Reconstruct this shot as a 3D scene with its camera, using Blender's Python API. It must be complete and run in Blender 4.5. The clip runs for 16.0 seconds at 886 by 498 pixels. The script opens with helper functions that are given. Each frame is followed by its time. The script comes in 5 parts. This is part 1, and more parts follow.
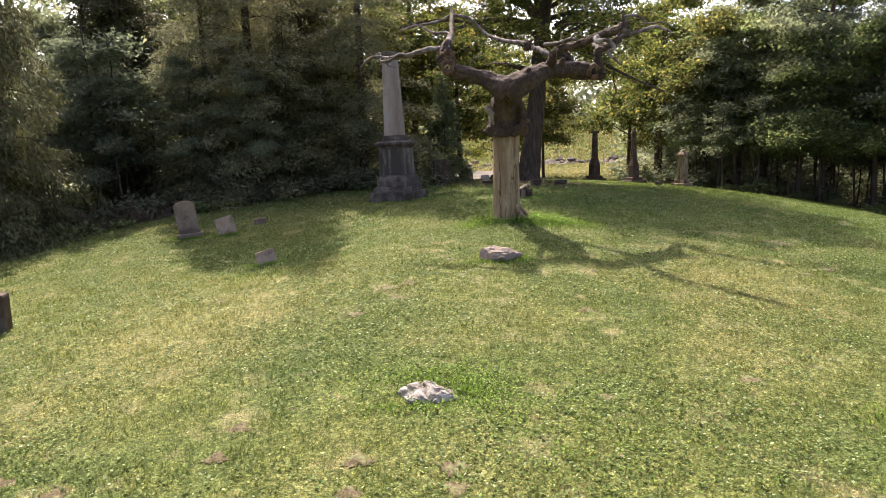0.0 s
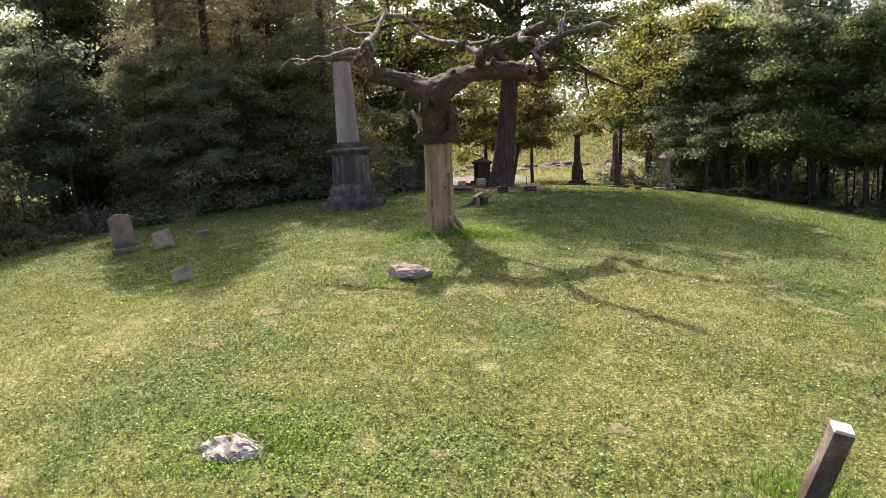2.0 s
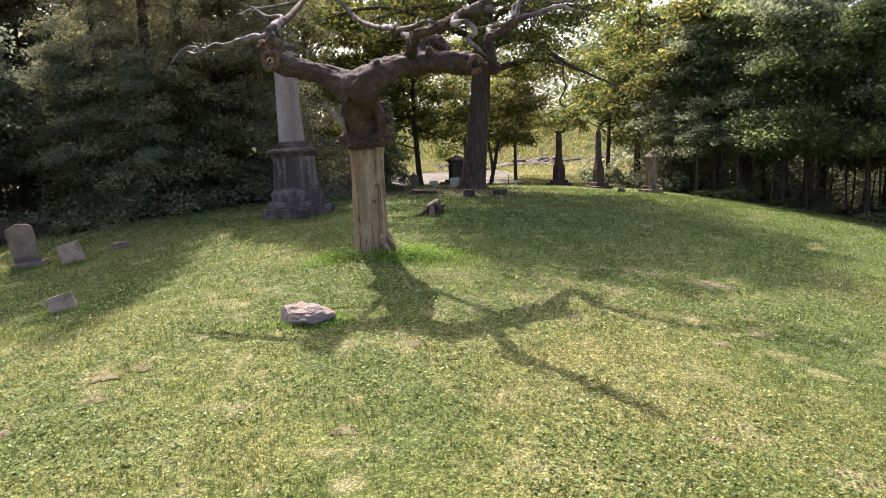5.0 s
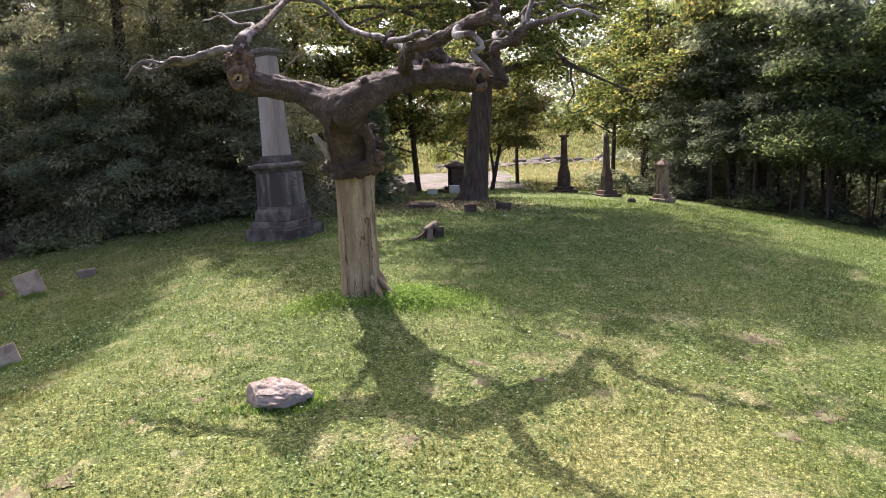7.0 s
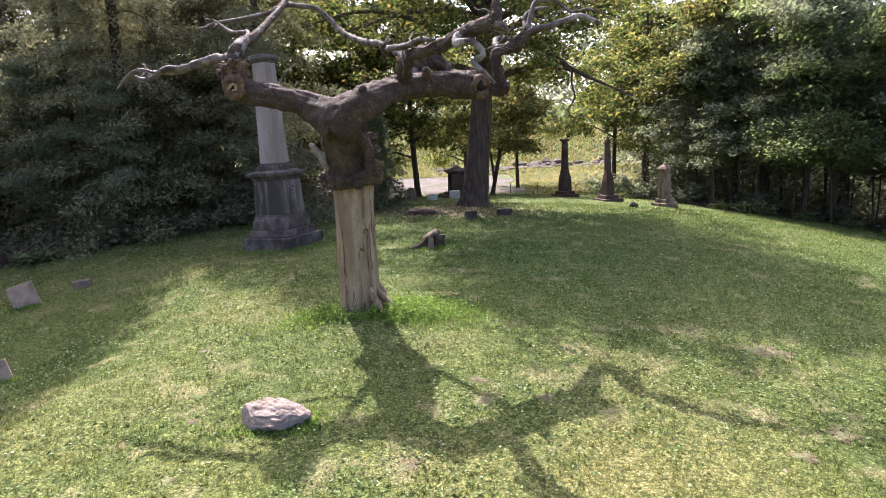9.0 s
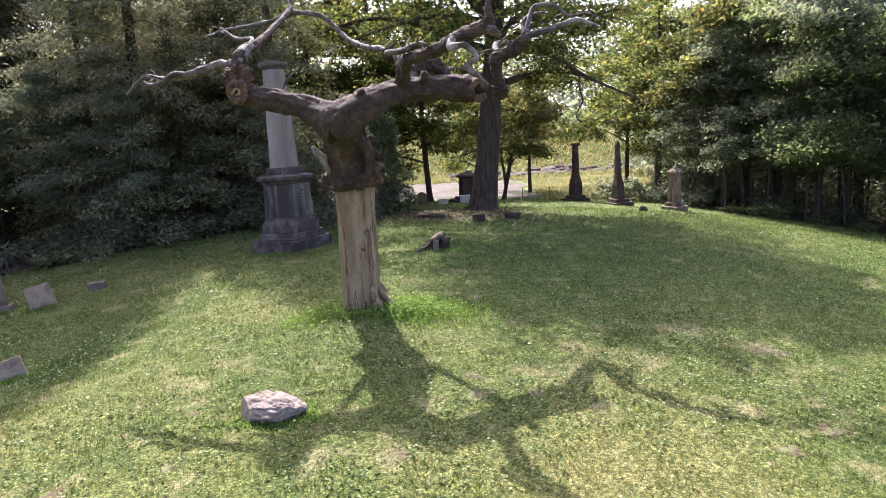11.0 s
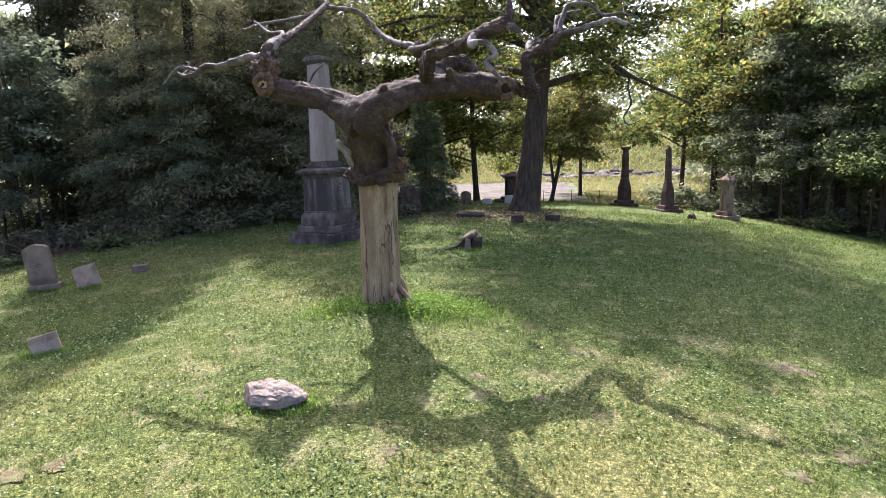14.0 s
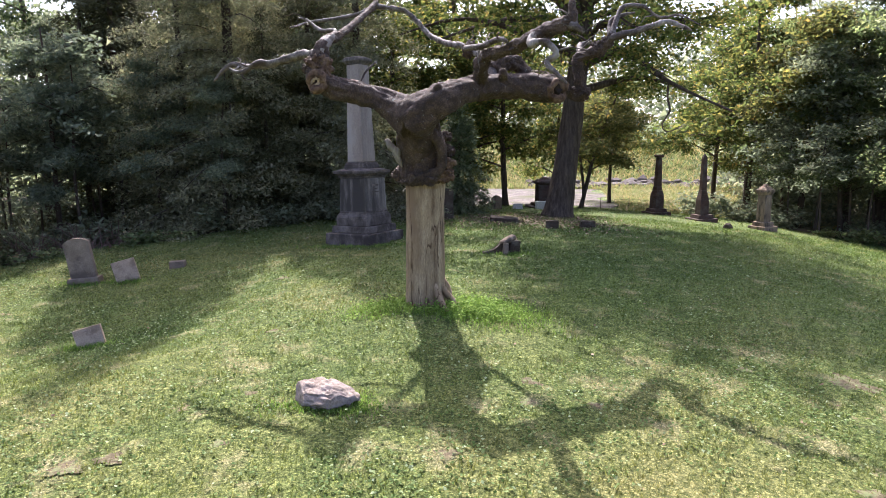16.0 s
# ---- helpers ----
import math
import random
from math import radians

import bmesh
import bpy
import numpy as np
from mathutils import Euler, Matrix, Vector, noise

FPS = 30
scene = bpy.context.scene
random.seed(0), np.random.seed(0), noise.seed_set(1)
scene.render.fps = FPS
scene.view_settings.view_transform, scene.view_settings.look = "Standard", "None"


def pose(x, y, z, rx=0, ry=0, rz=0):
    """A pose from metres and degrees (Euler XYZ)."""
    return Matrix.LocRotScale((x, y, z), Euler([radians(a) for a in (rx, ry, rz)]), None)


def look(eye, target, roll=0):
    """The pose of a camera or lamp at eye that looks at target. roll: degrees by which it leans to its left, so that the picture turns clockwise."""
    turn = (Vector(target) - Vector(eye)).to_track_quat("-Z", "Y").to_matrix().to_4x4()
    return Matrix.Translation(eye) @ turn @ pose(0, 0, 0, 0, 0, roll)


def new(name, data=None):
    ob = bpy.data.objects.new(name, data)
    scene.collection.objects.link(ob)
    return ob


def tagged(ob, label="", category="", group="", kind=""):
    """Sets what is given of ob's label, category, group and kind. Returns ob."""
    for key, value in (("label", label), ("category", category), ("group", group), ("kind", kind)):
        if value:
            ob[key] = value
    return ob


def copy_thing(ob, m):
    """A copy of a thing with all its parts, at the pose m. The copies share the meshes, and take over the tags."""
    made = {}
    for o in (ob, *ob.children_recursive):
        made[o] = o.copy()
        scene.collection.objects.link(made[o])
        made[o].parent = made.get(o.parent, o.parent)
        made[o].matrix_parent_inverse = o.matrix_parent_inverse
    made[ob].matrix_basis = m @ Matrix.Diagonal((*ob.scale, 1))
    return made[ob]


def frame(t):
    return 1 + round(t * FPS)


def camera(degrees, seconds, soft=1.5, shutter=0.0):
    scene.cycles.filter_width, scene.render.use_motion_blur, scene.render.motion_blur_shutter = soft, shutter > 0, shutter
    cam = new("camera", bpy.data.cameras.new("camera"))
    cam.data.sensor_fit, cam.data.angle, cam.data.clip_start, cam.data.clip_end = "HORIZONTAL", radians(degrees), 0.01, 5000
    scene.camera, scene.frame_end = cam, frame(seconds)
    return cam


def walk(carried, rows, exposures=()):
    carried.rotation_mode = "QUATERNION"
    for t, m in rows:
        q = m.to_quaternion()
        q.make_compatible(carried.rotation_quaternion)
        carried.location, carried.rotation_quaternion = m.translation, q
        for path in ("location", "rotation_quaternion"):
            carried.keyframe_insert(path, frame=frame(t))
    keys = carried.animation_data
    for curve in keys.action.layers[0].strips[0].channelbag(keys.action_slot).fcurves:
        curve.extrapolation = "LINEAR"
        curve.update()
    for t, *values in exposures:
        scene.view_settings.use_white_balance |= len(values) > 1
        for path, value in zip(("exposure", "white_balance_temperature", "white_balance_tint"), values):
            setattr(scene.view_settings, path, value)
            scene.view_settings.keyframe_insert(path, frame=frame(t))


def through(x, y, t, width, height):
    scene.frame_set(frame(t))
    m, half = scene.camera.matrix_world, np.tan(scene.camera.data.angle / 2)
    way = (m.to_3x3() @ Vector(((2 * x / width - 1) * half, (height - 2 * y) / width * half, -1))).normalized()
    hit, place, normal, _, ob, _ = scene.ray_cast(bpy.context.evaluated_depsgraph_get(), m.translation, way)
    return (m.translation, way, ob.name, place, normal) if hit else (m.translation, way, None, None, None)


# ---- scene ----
cam = camera(69.0, 16.0, soft=0.4)
PATH = [
    (0, (0.100, 0.032, 3.066), (0.073, 2.004, 2.734), -1.93),
    (0.5, (0.463, 0.191, 3.021), (0.424, 2.164, 2.692), -2.12),
    (1, (0.950, 0.289, 3.011), (0.899, 2.261, 2.682), -2.22),
    (1.5, (1.458, 0.509, 3.020), (1.394, 2.482, 2.698), -2.56),
    (2, (1.828, 1.001, 3.062), (1.759, 2.974, 2.744), -2.66),
    (2.5, (2.110, 1.433, 3.096), (2.045, 3.406, 2.775), -2.60),
    (3, (2.380, 1.702, 3.133), (2.314, 3.674, 2.807), -2.63),
    (3.5, (2.587, 2.082, 3.171), (2.520, 4.053, 2.841), -2.50),
    (4, (2.750, 2.423, 3.163), (2.687, 4.394, 2.829), -2.45),
    (6.5, (3.008, 4.358, 3.603), (2.947, 6.324, 3.242), -2.40),
    (7, (2.906, 4.731, 3.726), (2.848, 6.696, 3.362), -2.54),
    (7.5, (2.838, 4.952, 3.788), (2.783, 6.917, 3.421), -2.65),
    (8, (2.834, 5.056, 3.828), (2.780, 7.021, 3.460), -2.67),
    (8.5, (2.839, 5.018, 3.816), (2.784, 6.983, 3.449), -2.74),
    (9, (2.892, 4.970, 3.804), (2.834, 6.937, 3.449), -2.88),
    (11.5, (3.201, 4.772, 3.714), (3.060, 6.740, 3.384), -2.98),
    (12, (3.244, 4.836, 3.698), (3.057, 6.800, 3.372), -2.37),
    (12.5, (3.308, 4.869, 3.693), (3.085, 6.830, 3.367), -1.84),
    (13, (3.469, 4.882, 3.717), (3.225, 6.840, 3.388), -1.64),
    (13.5, (3.598, 4.887, 3.699), (3.342, 6.843, 3.370), -1.63),
    (14, (3.649, 4.876, 3.693), (3.372, 6.829, 3.364), -1.39),
    (14.5, (3.625, 4.829, 3.692), (3.340, 6.782, 3.364), -1.27),
    (15, (3.511, 4.775, 3.685), (3.230, 6.728, 3.358), -1.25),
    (15.5, (3.346, 4.801, 3.667), (3.050, 6.753, 3.348), -0.88),
    (16, (3.237, 4.924, 3.636), (2.901, 6.871, 3.323), -0.24),
]
EXPOSURES = [(0.0, 1.64, 6600, 15), (4.0, 1.72, 6400, 17), (9.0, 1.97, 5950, 20), (16.0, 1.92, 5750, 17)]
walk(cam, [(t, look(eye, target, roll)) for t, eye, target, roll in PATH], EXPOSURES)

# ---- world, sun and sky ----
SUN_EL, SUN_AZ = 48.5, -19.5          # degrees; azimuth clockwise from +y
world = bpy.data.worlds.new("sky")
scene.world = world
world.use_nodes = True
wn = world.node_tree.nodes
sky = wn.new("ShaderNodeTexSky")
sky.sky_type, sky.sun_disc = "NISHITA", False
sky.sun_elevation, sky.sun_rotation = radians(SUN_EL), radians(SUN_AZ % 360)
sky.air_density, sky.dust_density, sky.ozone_density = 0.6, 4.5, 0.3
wn["Background"].inputs["Strength"].default_value = 0.15
world.node_tree.links.new(sky.outputs["Color"], wn["Background"].inputs["Color"])

sun = new("sun", bpy.data.lights.new("sun", "SUN"))
sun.data.energy, sun.data.angle, sun.data.color = 3.45, radians(0.55), (1.0, 0.935, 0.83)
_az, _el = radians(SUN_AZ), radians(SUN_EL)
SUN_DIR = Vector((math.sin(_az) * math.cos(_el), math.cos(_az) * math.cos(_el), math.sin(_el)))
sun.matrix_world = look(SUN_DIR * 60, (0, 0, 0))


# ---- materials ----
def nodes_of(name):
    m = bpy.data.materials.new(name)
    m.use_nodes = True
    return m, m.node_tree.nodes, m.node_tree.links


def ramp(nd, stops):
    r = nd.new("ShaderNodeValToRGB")
    el = r.color_ramp.elements
    while len(el) < len(stops):
        el.new(0.5)
    for e, (p, c) in zip(el, stops):
        e.position, e.color = p, (*c, 1)
    return r


def noise_node(nd, ln, coord, scale, detail=5, rough=0.6, stretch=None):
    n = nd.new("ShaderNodeTexNoise")
    n.inputs["Scale"].default_value, n.inputs["Detail"].default_value, n.inputs["Roughness"].default_value = scale, detail, rough
    if stretch:
        mp = nd.new("ShaderNodeMapping")
        mp.inputs["Scale"].default_value = stretch
        ln.new(coord, mp.inputs["Vector"])
        coord = mp.outputs["Vector"]
    ln.new(coord, n.inputs["Vector"])
    return n


def mixed(nd, ln, fac, a, b, mode="MIX"):
    m = nd.new("ShaderNodeMix")
    m.data_type, m.blend_type = "RGBA", mode
    for slot, v in ((0, fac), (6, a), (7, b)):
        if isinstance(v, (int, float)):
            m.inputs[slot].default_value = v
        elif isinstance(v, tuple):
            m.inputs[slot].default_value = (*v, 1)
        else:
            ln.new(v, m.inputs[slot])
    return m.outputs[2]


def surface(name, stops, scale, roughness=0.85, bump=0.4, fine=40.0, stretch=None, stain=None, stain_scale=1.3, distance=0.02, contrast=0.25, crack=None):
    """A weathered surface: broad colour from stops, a finer grain, a stain of its own shape, and relief from both."""
    m, nd, ln = nodes_of(name)
    co = nd.new("ShaderNodeTexCoord").outputs["Object"]
    inf = nd.new("ShaderNodeObjectInfo")
    add = nd.new("ShaderNodeVectorMath")
    add.operation = "ADD"
    mul = nd.new("ShaderNodeVectorMath")
    mul.operation = "SCALE"
    mul.inputs[0].default_value = (7, 5, 9)
    ln.new(inf.outputs["Random"], mul.inputs["Scale"])
    ln.new(co, add.inputs[0])
    ln.new(mul.outputs[0], add.inputs[1])
    co = add.outputs[0]
    broad = noise_node(nd, ln, co, scale, 6, 0.62, stretch)
    grain = noise_node(nd, ln, co, fine, 4, 0.7, stretch)
    r = ramp(nd, stops)
    ln.new(broad.outputs["Fac"], r.inputs["Fac"])
    g = ramp(nd, ((0.32, (1 - contrast,) * 3), (0.68, (1 + contrast * 0.8,) * 3)))
    ln.new(grain.outputs["Fac"], g.inputs["Fac"])
    col = mixed(nd, ln, 1.0, r.outputs["Color"], g.outputs["Color"], "MULTIPLY")
    if stain:
        s = noise_node(nd, ln, co, stain_scale, 5, 0.65, stretch)
        sr = ramp(nd, ((0.48, (0, 0, 0)), (0.62, (1, 1, 1))))
        ln.new(s.outputs["Fac"], sr.inputs["Fac"])
        col = mixed(nd, ln, sr.outputs["Color"], col, stain)
    if crack:
        c = noise_node(nd, ln, co, 1.0, 3, 0.55, crack)
        cr = ramp(nd, ((0.488, (0, 0, 0)), (0.497, (1, 1, 1)), (0.503, (1, 1, 1)), (0.512, (0, 0, 0))))
        ln.new(c.outputs["Fac"], cr.inputs["Fac"])
        col = mixed(nd, ln, cr.outputs["Color"], col, mixed(nd, ln, 1.0, col, (0.35, 0.3, 0.27), "MULTIPLY"))
    b = nd["Principled BSDF"]
    ln.new(col, b.inputs["Base Color"])
    b.inputs["Specular IOR Level"].default_value = 0.18
    b.inputs["Roughness"].default_value = roughness
    h = nd.new("ShaderNodeMath")
    h.operation = "MULTIPLY_ADD"
    h.inputs[1].default_value = 0.35
    ln.new(grain.outputs["Fac"], h.inputs[0])
    ln.new(broad.outputs["Fac"], h.inputs[2])
    bp = nd.new("ShaderNodeBump")
    bp.inputs["Strength"].default_value, bp.inputs["Distance"].default_value = bump, distance
    ln.new(h.outputs[0], bp.inputs["Height"])
    ln.new(bp.outputs["Normal"], b.inputs["Normal"])
    return m


def barky(name, stops, plate, depth, lichen=0.0):
    """Cracked bark: plates with dark furrows between them, and pale lichen flecks."""
    m, nd, ln = nodes_of(name)
    co = nd.new("ShaderNodeTexCoord").outputs["Object"]
    bend = noise_node(nd, ln, co, 6, 4, 0.65)
    add = nd.new("ShaderNodeVectorMath")
    add.operation = "MULTIPLY_ADD"
    add.inputs[1].default_value = (0.3, 0.3, 0.3)
    ln.new(bend.outputs["Color"], add.inputs[0])
    ln.new(co, add.inputs[2])
    v = nd.new("ShaderNodeTexVoronoi")
    v.feature = "DISTANCE_TO_EDGE"
    v.inputs["Scale"].default_value = plate
    ln.new(add.outputs[0], v.inputs["Vector"])
    furrow = ramp(nd, ((0.0, (0.62, 0.6, 0.58)), (0.25, (1, 1, 1))))
    ln.new(v.outputs["Distance"], furrow.inputs["Fac"])
    broad = noise_node(nd, ln, co, 5, 8, 0.75)
    r = ramp(nd, stops)
    ln.new(broad.outputs["Fac"], r.inputs["Fac"])
    col = mixed(nd, ln, 1.0, r.outputs["Color"], furrow.outputs["Color"], "MULTIPLY")
    fine = noise_node(nd, ln, co, 60, 4, 0.7)
    fr = ramp(nd, ((0.32, (0.7, 0.7, 0.7)), (0.68, (1.28, 1.28, 1.28))))
    ln.new(fine.outputs["Fac"], fr.inputs["Fac"])
    col = mixed(nd, ln, 1.0, col, fr.outputs["Color"], "MULTIPLY")
    if lichen:
        l = noise_node(nd, ln, co, 24, 3, 0.6)
        lr = ramp(nd, ((0.66, (0, 0, 0)), (0.70, (lichen, lichen, lichen))))
        ln.new(l.outputs["Fac"], lr.inputs["Fac"])
        col = mixed(nd, ln, lr.outputs["Color"], col, (0.30, 0.29, 0.26))
    b = nd["Principled BSDF"]
    b.inputs["Roughness"].default_value = 0.88
    ln.new(col, b.inputs["Base Color"])
    h = nd.new("ShaderNodeMath")
    h.operation = "MULTIPLY_ADD"
    h.inputs[1].default_value = 0.5
    ln.new(fine.outputs["Fac"], h.inputs[0])
    ln.new(furrow.outputs["Color"], h.inputs[2])
    bp = nd.new("ShaderNodeBump")
    bp.inputs["Strength"].default_value, bp.inputs["Distance"].default_value = 1.0, depth
    ln.new(h.outputs[0], bp.inputs["Height"])
    ln.new(bp.outputs["Normal"], b.inputs["Normal"])
    return m


def leafy(name, stops, through=0.45, rough=0.5, vary=0.25, spec=0.3):
    """Leaves: a colour for each leaf, a shift for each plant, and light that comes through."""
    m, nd, ln = nodes_of(name)
    geo = nd.new("ShaderNodeNewGeometry")
    inf = nd.new("ShaderNodeObjectInfo")
    r = ramp(nd, stops)
    ln.new(geo.outputs["Random Per Island"], r.inputs["Fac"])
    o = ramp(nd, ((0.0, (1 - vary, 1 - vary * 0.9, 1 - vary)), (1.0, (1 + vary, 1 + vary * 0.7, 1 + vary * 0.2))))
    ln.new(inf.outputs["Random"], o.inputs["Fac"])
    col = mixed(nd, ln, 1.0, r.outputs["Color"], o.outputs["Color"], "MULTIPLY")
    b = nd["Principled BSDF"]
    b.inputs["Roughness"].default_value, b.inputs["Specular IOR Level"].default_value = rough, spec
    ln.new(col, b.inputs["Base Color"])
    tr = nd.new("ShaderNodeBsdfTranslucent")
    warm = mixed(nd, ln, 1.0, col, (1.15, 1.2, 1.05), "MULTIPLY")
    ln.new(warm, tr.inputs["Color"])
    mx = nd.new("ShaderNodeMixShader")
    mx.inputs[0].default_value = through
    ln.new(b.outputs[0], mx.inputs[1])
    ln.new(tr.outputs[0], mx.inputs[2])
    ln.new(mx.outputs[0], nd["Material Output"].inputs["Surface"])
    return m


def turf_colour(nd, ln):
    """The lawn's colour by place: clover green, dry straw, bare earth, shared by the soil and the blades."""
    geo = nd.new("ShaderNodeNewGeometry").outputs["Position"]
    a = noise_node(nd, ln, geo, 0.33, 4, 0.6)
    b = noise_node(nd, ln, geo, 1.7, 5, 0.65)
    ra = ramp(nd, ((0.34, (0.088, 0.117, 0.038)), (0.50, (0.139, 0.151, 0.056)), (0.68, (0.206, 0.189, 0.09))))
    ln.new(a.outputs["Fac"], ra.inputs["Fac"])
    rb = ramp(nd, ((0.55, (0, 0, 0)), (0.70, (1, 1, 1))))
    ln.new(b.outputs["Fac"], rb.inputs["Fac"])
    t = noise_node(nd, ln, geo, 9.0, 4, 0.75)
    rt = ramp(nd, ((0.37, (0.6, 0.66, 0.5)), (0.5, (1.0, 0.98, 0.97)), (0.63, (1.34, 1.28, 1.33))))
    ln.new(t.outputs["Fac"], rt.inputs["Fac"])
    # greener from the crest on, most of all towards +x
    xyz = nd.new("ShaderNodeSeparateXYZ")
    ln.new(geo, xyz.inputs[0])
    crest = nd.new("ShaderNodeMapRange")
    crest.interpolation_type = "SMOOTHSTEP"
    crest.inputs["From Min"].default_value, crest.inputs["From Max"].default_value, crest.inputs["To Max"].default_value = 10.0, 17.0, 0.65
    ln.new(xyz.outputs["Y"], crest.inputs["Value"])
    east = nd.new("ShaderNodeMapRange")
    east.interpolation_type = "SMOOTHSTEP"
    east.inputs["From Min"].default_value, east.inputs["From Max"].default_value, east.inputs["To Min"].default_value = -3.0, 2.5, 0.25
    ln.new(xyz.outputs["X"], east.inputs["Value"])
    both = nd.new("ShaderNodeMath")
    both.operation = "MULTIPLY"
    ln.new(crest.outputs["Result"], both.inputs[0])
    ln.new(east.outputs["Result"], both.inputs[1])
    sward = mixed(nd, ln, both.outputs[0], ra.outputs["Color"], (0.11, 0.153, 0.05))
    k = noise_node(nd, ln, geo, 27.0, 2, 0.6)
    rk = ramp(nd, ((0.39, (0.68, 0.72, 0.6)), (0.5, (0.98, 0.97, 0.94)), (0.61, (1.34, 1.3, 1.32))))
    ln.new(k.outputs["Fac"], rk.inputs["Fac"])
    clumps = mixed(nd, ln, 1.0, rt.outputs["Color"], rk.outputs["Color"], "MULTIPLY")
    return geo, mixed(nd, ln, 1.0, sward, clumps, "MULTIPLY"), rb.outputs["Color"]


def make_turf():
    m, nd, ln = nodes_of("turf")
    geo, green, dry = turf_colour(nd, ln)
    col = mixed(nd, ln, dry, green, (0.28, 0.235, 0.145))
    f = noise_node(nd, ln, geo, 26, 4, 0.7)
    fr = ramp(nd, ((0.3, (0.55, 0.6, 0.46)), (0.7, (1.3, 1.28, 1.2))))
    ln.new(f.outputs["Fac"], fr.inputs["Fac"])
    col = mixed(nd, ln, 1.0, col, fr.outputs["Color"], "MULTIPLY")
    cell = nd.new("ShaderNodeTexVoronoi")
    cell.inputs["Scale"].default_value = 58
    wob = noise_node(nd, ln, geo, 30, 2, 0.6)
    off = nd.new("ShaderNodeVectorMath")
    off.operation = "MULTIPLY_ADD"
    off.inputs[1].default_value = (0.05, 0.05, 0.05)
    ln.new(wob.outputs["Color"], off.inputs[0])
    ln.new(geo, off.inputs[2])
    ln.new(off.outputs[0], cell.inputs["Vector"])
    pick = nd.new("ShaderNodeSeparateColor")
    ln.new(cell.outputs["Color"], pick.inputs[0])
    cr = ramp(nd, ((0.0, (0.6, 0.68, 0.55)), (0.5, (0.97, 1.0, 0.9)), (0.85, (1.25, 1.24, 1.12)), (1.0, (1.7, 1.65, 1.5))))
    ln.new(pick.outputs[0], cr.inputs["Fac"])
    col = mixed(nd, ln, 1.0, col, cr.outputs["Color"], "MULTIPLY")
    dr = ramp(nd, ((0.25, (1, 1, 1)), (0.75, (0.55, 0.58, 0.5))))
    ln.new(cell.outputs["Distance"], dr.inputs["Fac"])
    col = mixed(nd, ln, 0.8, col, mixed(nd, ln, 1.0, col, dr.outputs["Color"], "MULTIPLY"))
    e = noise_node(nd, ln, geo, 0.95, 6, 0.7)
    er = ramp(nd, ((0.655, (0, 0, 0)), (0.70, (1, 1, 1))))
    ln.new(e.outputs["Fac"], er.inputs["Fac"])
    col = mixed(nd, ln, er.outputs["Color"], col, (0.24, 0.17, 0.11))
    b = nd["Principled BSDF"]
    b.inputs["Roughness"].default_value, b.inputs["Specular IOR Level"].default_value = 0.9, 0.15
    ln.new(col, b.inputs["Base Color"])
    bp = nd.new("ShaderNodeBump")
    bp.inputs["Strength"].default_value, bp.inputs["Distance"].default_value = 0.9, 0.015
    hh = nd.new("ShaderNodeMath")
    hh.operation = "SUBTRACT"
    ln.new(f.outputs["Fac"], hh.inputs[0])
    ln.new(cell.outputs["Distance"], hh.inputs[1])
    ln.new(hh.outputs[0], bp.inputs["Height"])
    ln.new(bp.outputs["Normal"], b.inputs["Normal"])
    return m


def make_blade():
    m, nd, ln = nodes_of("grass_blade")
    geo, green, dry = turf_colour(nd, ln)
    isl = nd.new("ShaderNodeNewGeometry").outputs["Random Per Island"]
    r = ramp(nd, ((0.0, (0.72, 0.78, 0.6)), (0.5, (1.0, 1.03, 0.86)), (0.9, (1.2, 1.18, 1.0)), (1.0, (1.42, 1.36, 1.2))))
    ln.new(isl, r.inputs["Fac"])
    col = mixed(nd, ln, dry, green, (0.34, 0.29, 0.18))
    col = mixed(nd, ln, 1.0, col, r.outputs["Color"], "MULTIPLY")
    b = nd["Principled BSDF"]
    b.inputs["Roughness"].default_value, b.inputs["Specular IOR Level"].default_value = 0.6, 0.2
    ln.new(col, b.inputs["Base Color"])
    tr = nd.new("ShaderNodeBsdfTranslucent")
    ln.new(mixed(nd, ln, 1.0, col, (1.12, 1.19, 0.74), "MULTIPLY"), tr.inputs["Color"])
    mx = nd.new("ShaderNodeMixShader")
    mx.inputs[0].default_value = 0.4
    ln.new(b.outputs[0], mx.inputs[1])
    ln.new(tr.outputs[0], mx.inputs[2])
    ln.new(mx.outputs[0], nd["Material Output"].inputs["Surface"])
    return m


M_TURF, M_BLADE = make_turf(), make_blade()
# the palest leaves have the sky's sheen put into their colour
M_CLOVER = leafy("clover", ((0.0, (0.045, 0.075, 0.016)), (0.4, (0.098, 0.142, 0.038)), (0.75, (0.155, 0.2, 0.068)), (0.9, (0.22, 0.262, 0.12)), (1.0, (0.33, 0.37, 0.22))), 0.35, 0.7, 0.0, 0.1)
M_GRANITE = surface("weathered_granite", ((0.3, (0.0528, 0.0405, 0.0342)), (0.5, (0.116, 0.0906, 0.0756)), (0.7, (0.211, 0.167, 0.142))), 3.4, 0.8, 0.3, 60, (1.14, 1.14, 0.81), (0.0572, 0.0422, 0.0342), 1.8, 0.02, 0.4)
M_DIE = surface("rain_streaked_granite", ((0.33, (0.068, 0.055, 0.047)), (0.5, (0.155, 0.126, 0.107)), (0.68, (0.28, 0.232, 0.2))), 2.2, 0.8, 0.2, 60, (2.4, 2.4, 0.42), (0.062, 0.05, 0.043), 0.9, 0.02, 0.35)
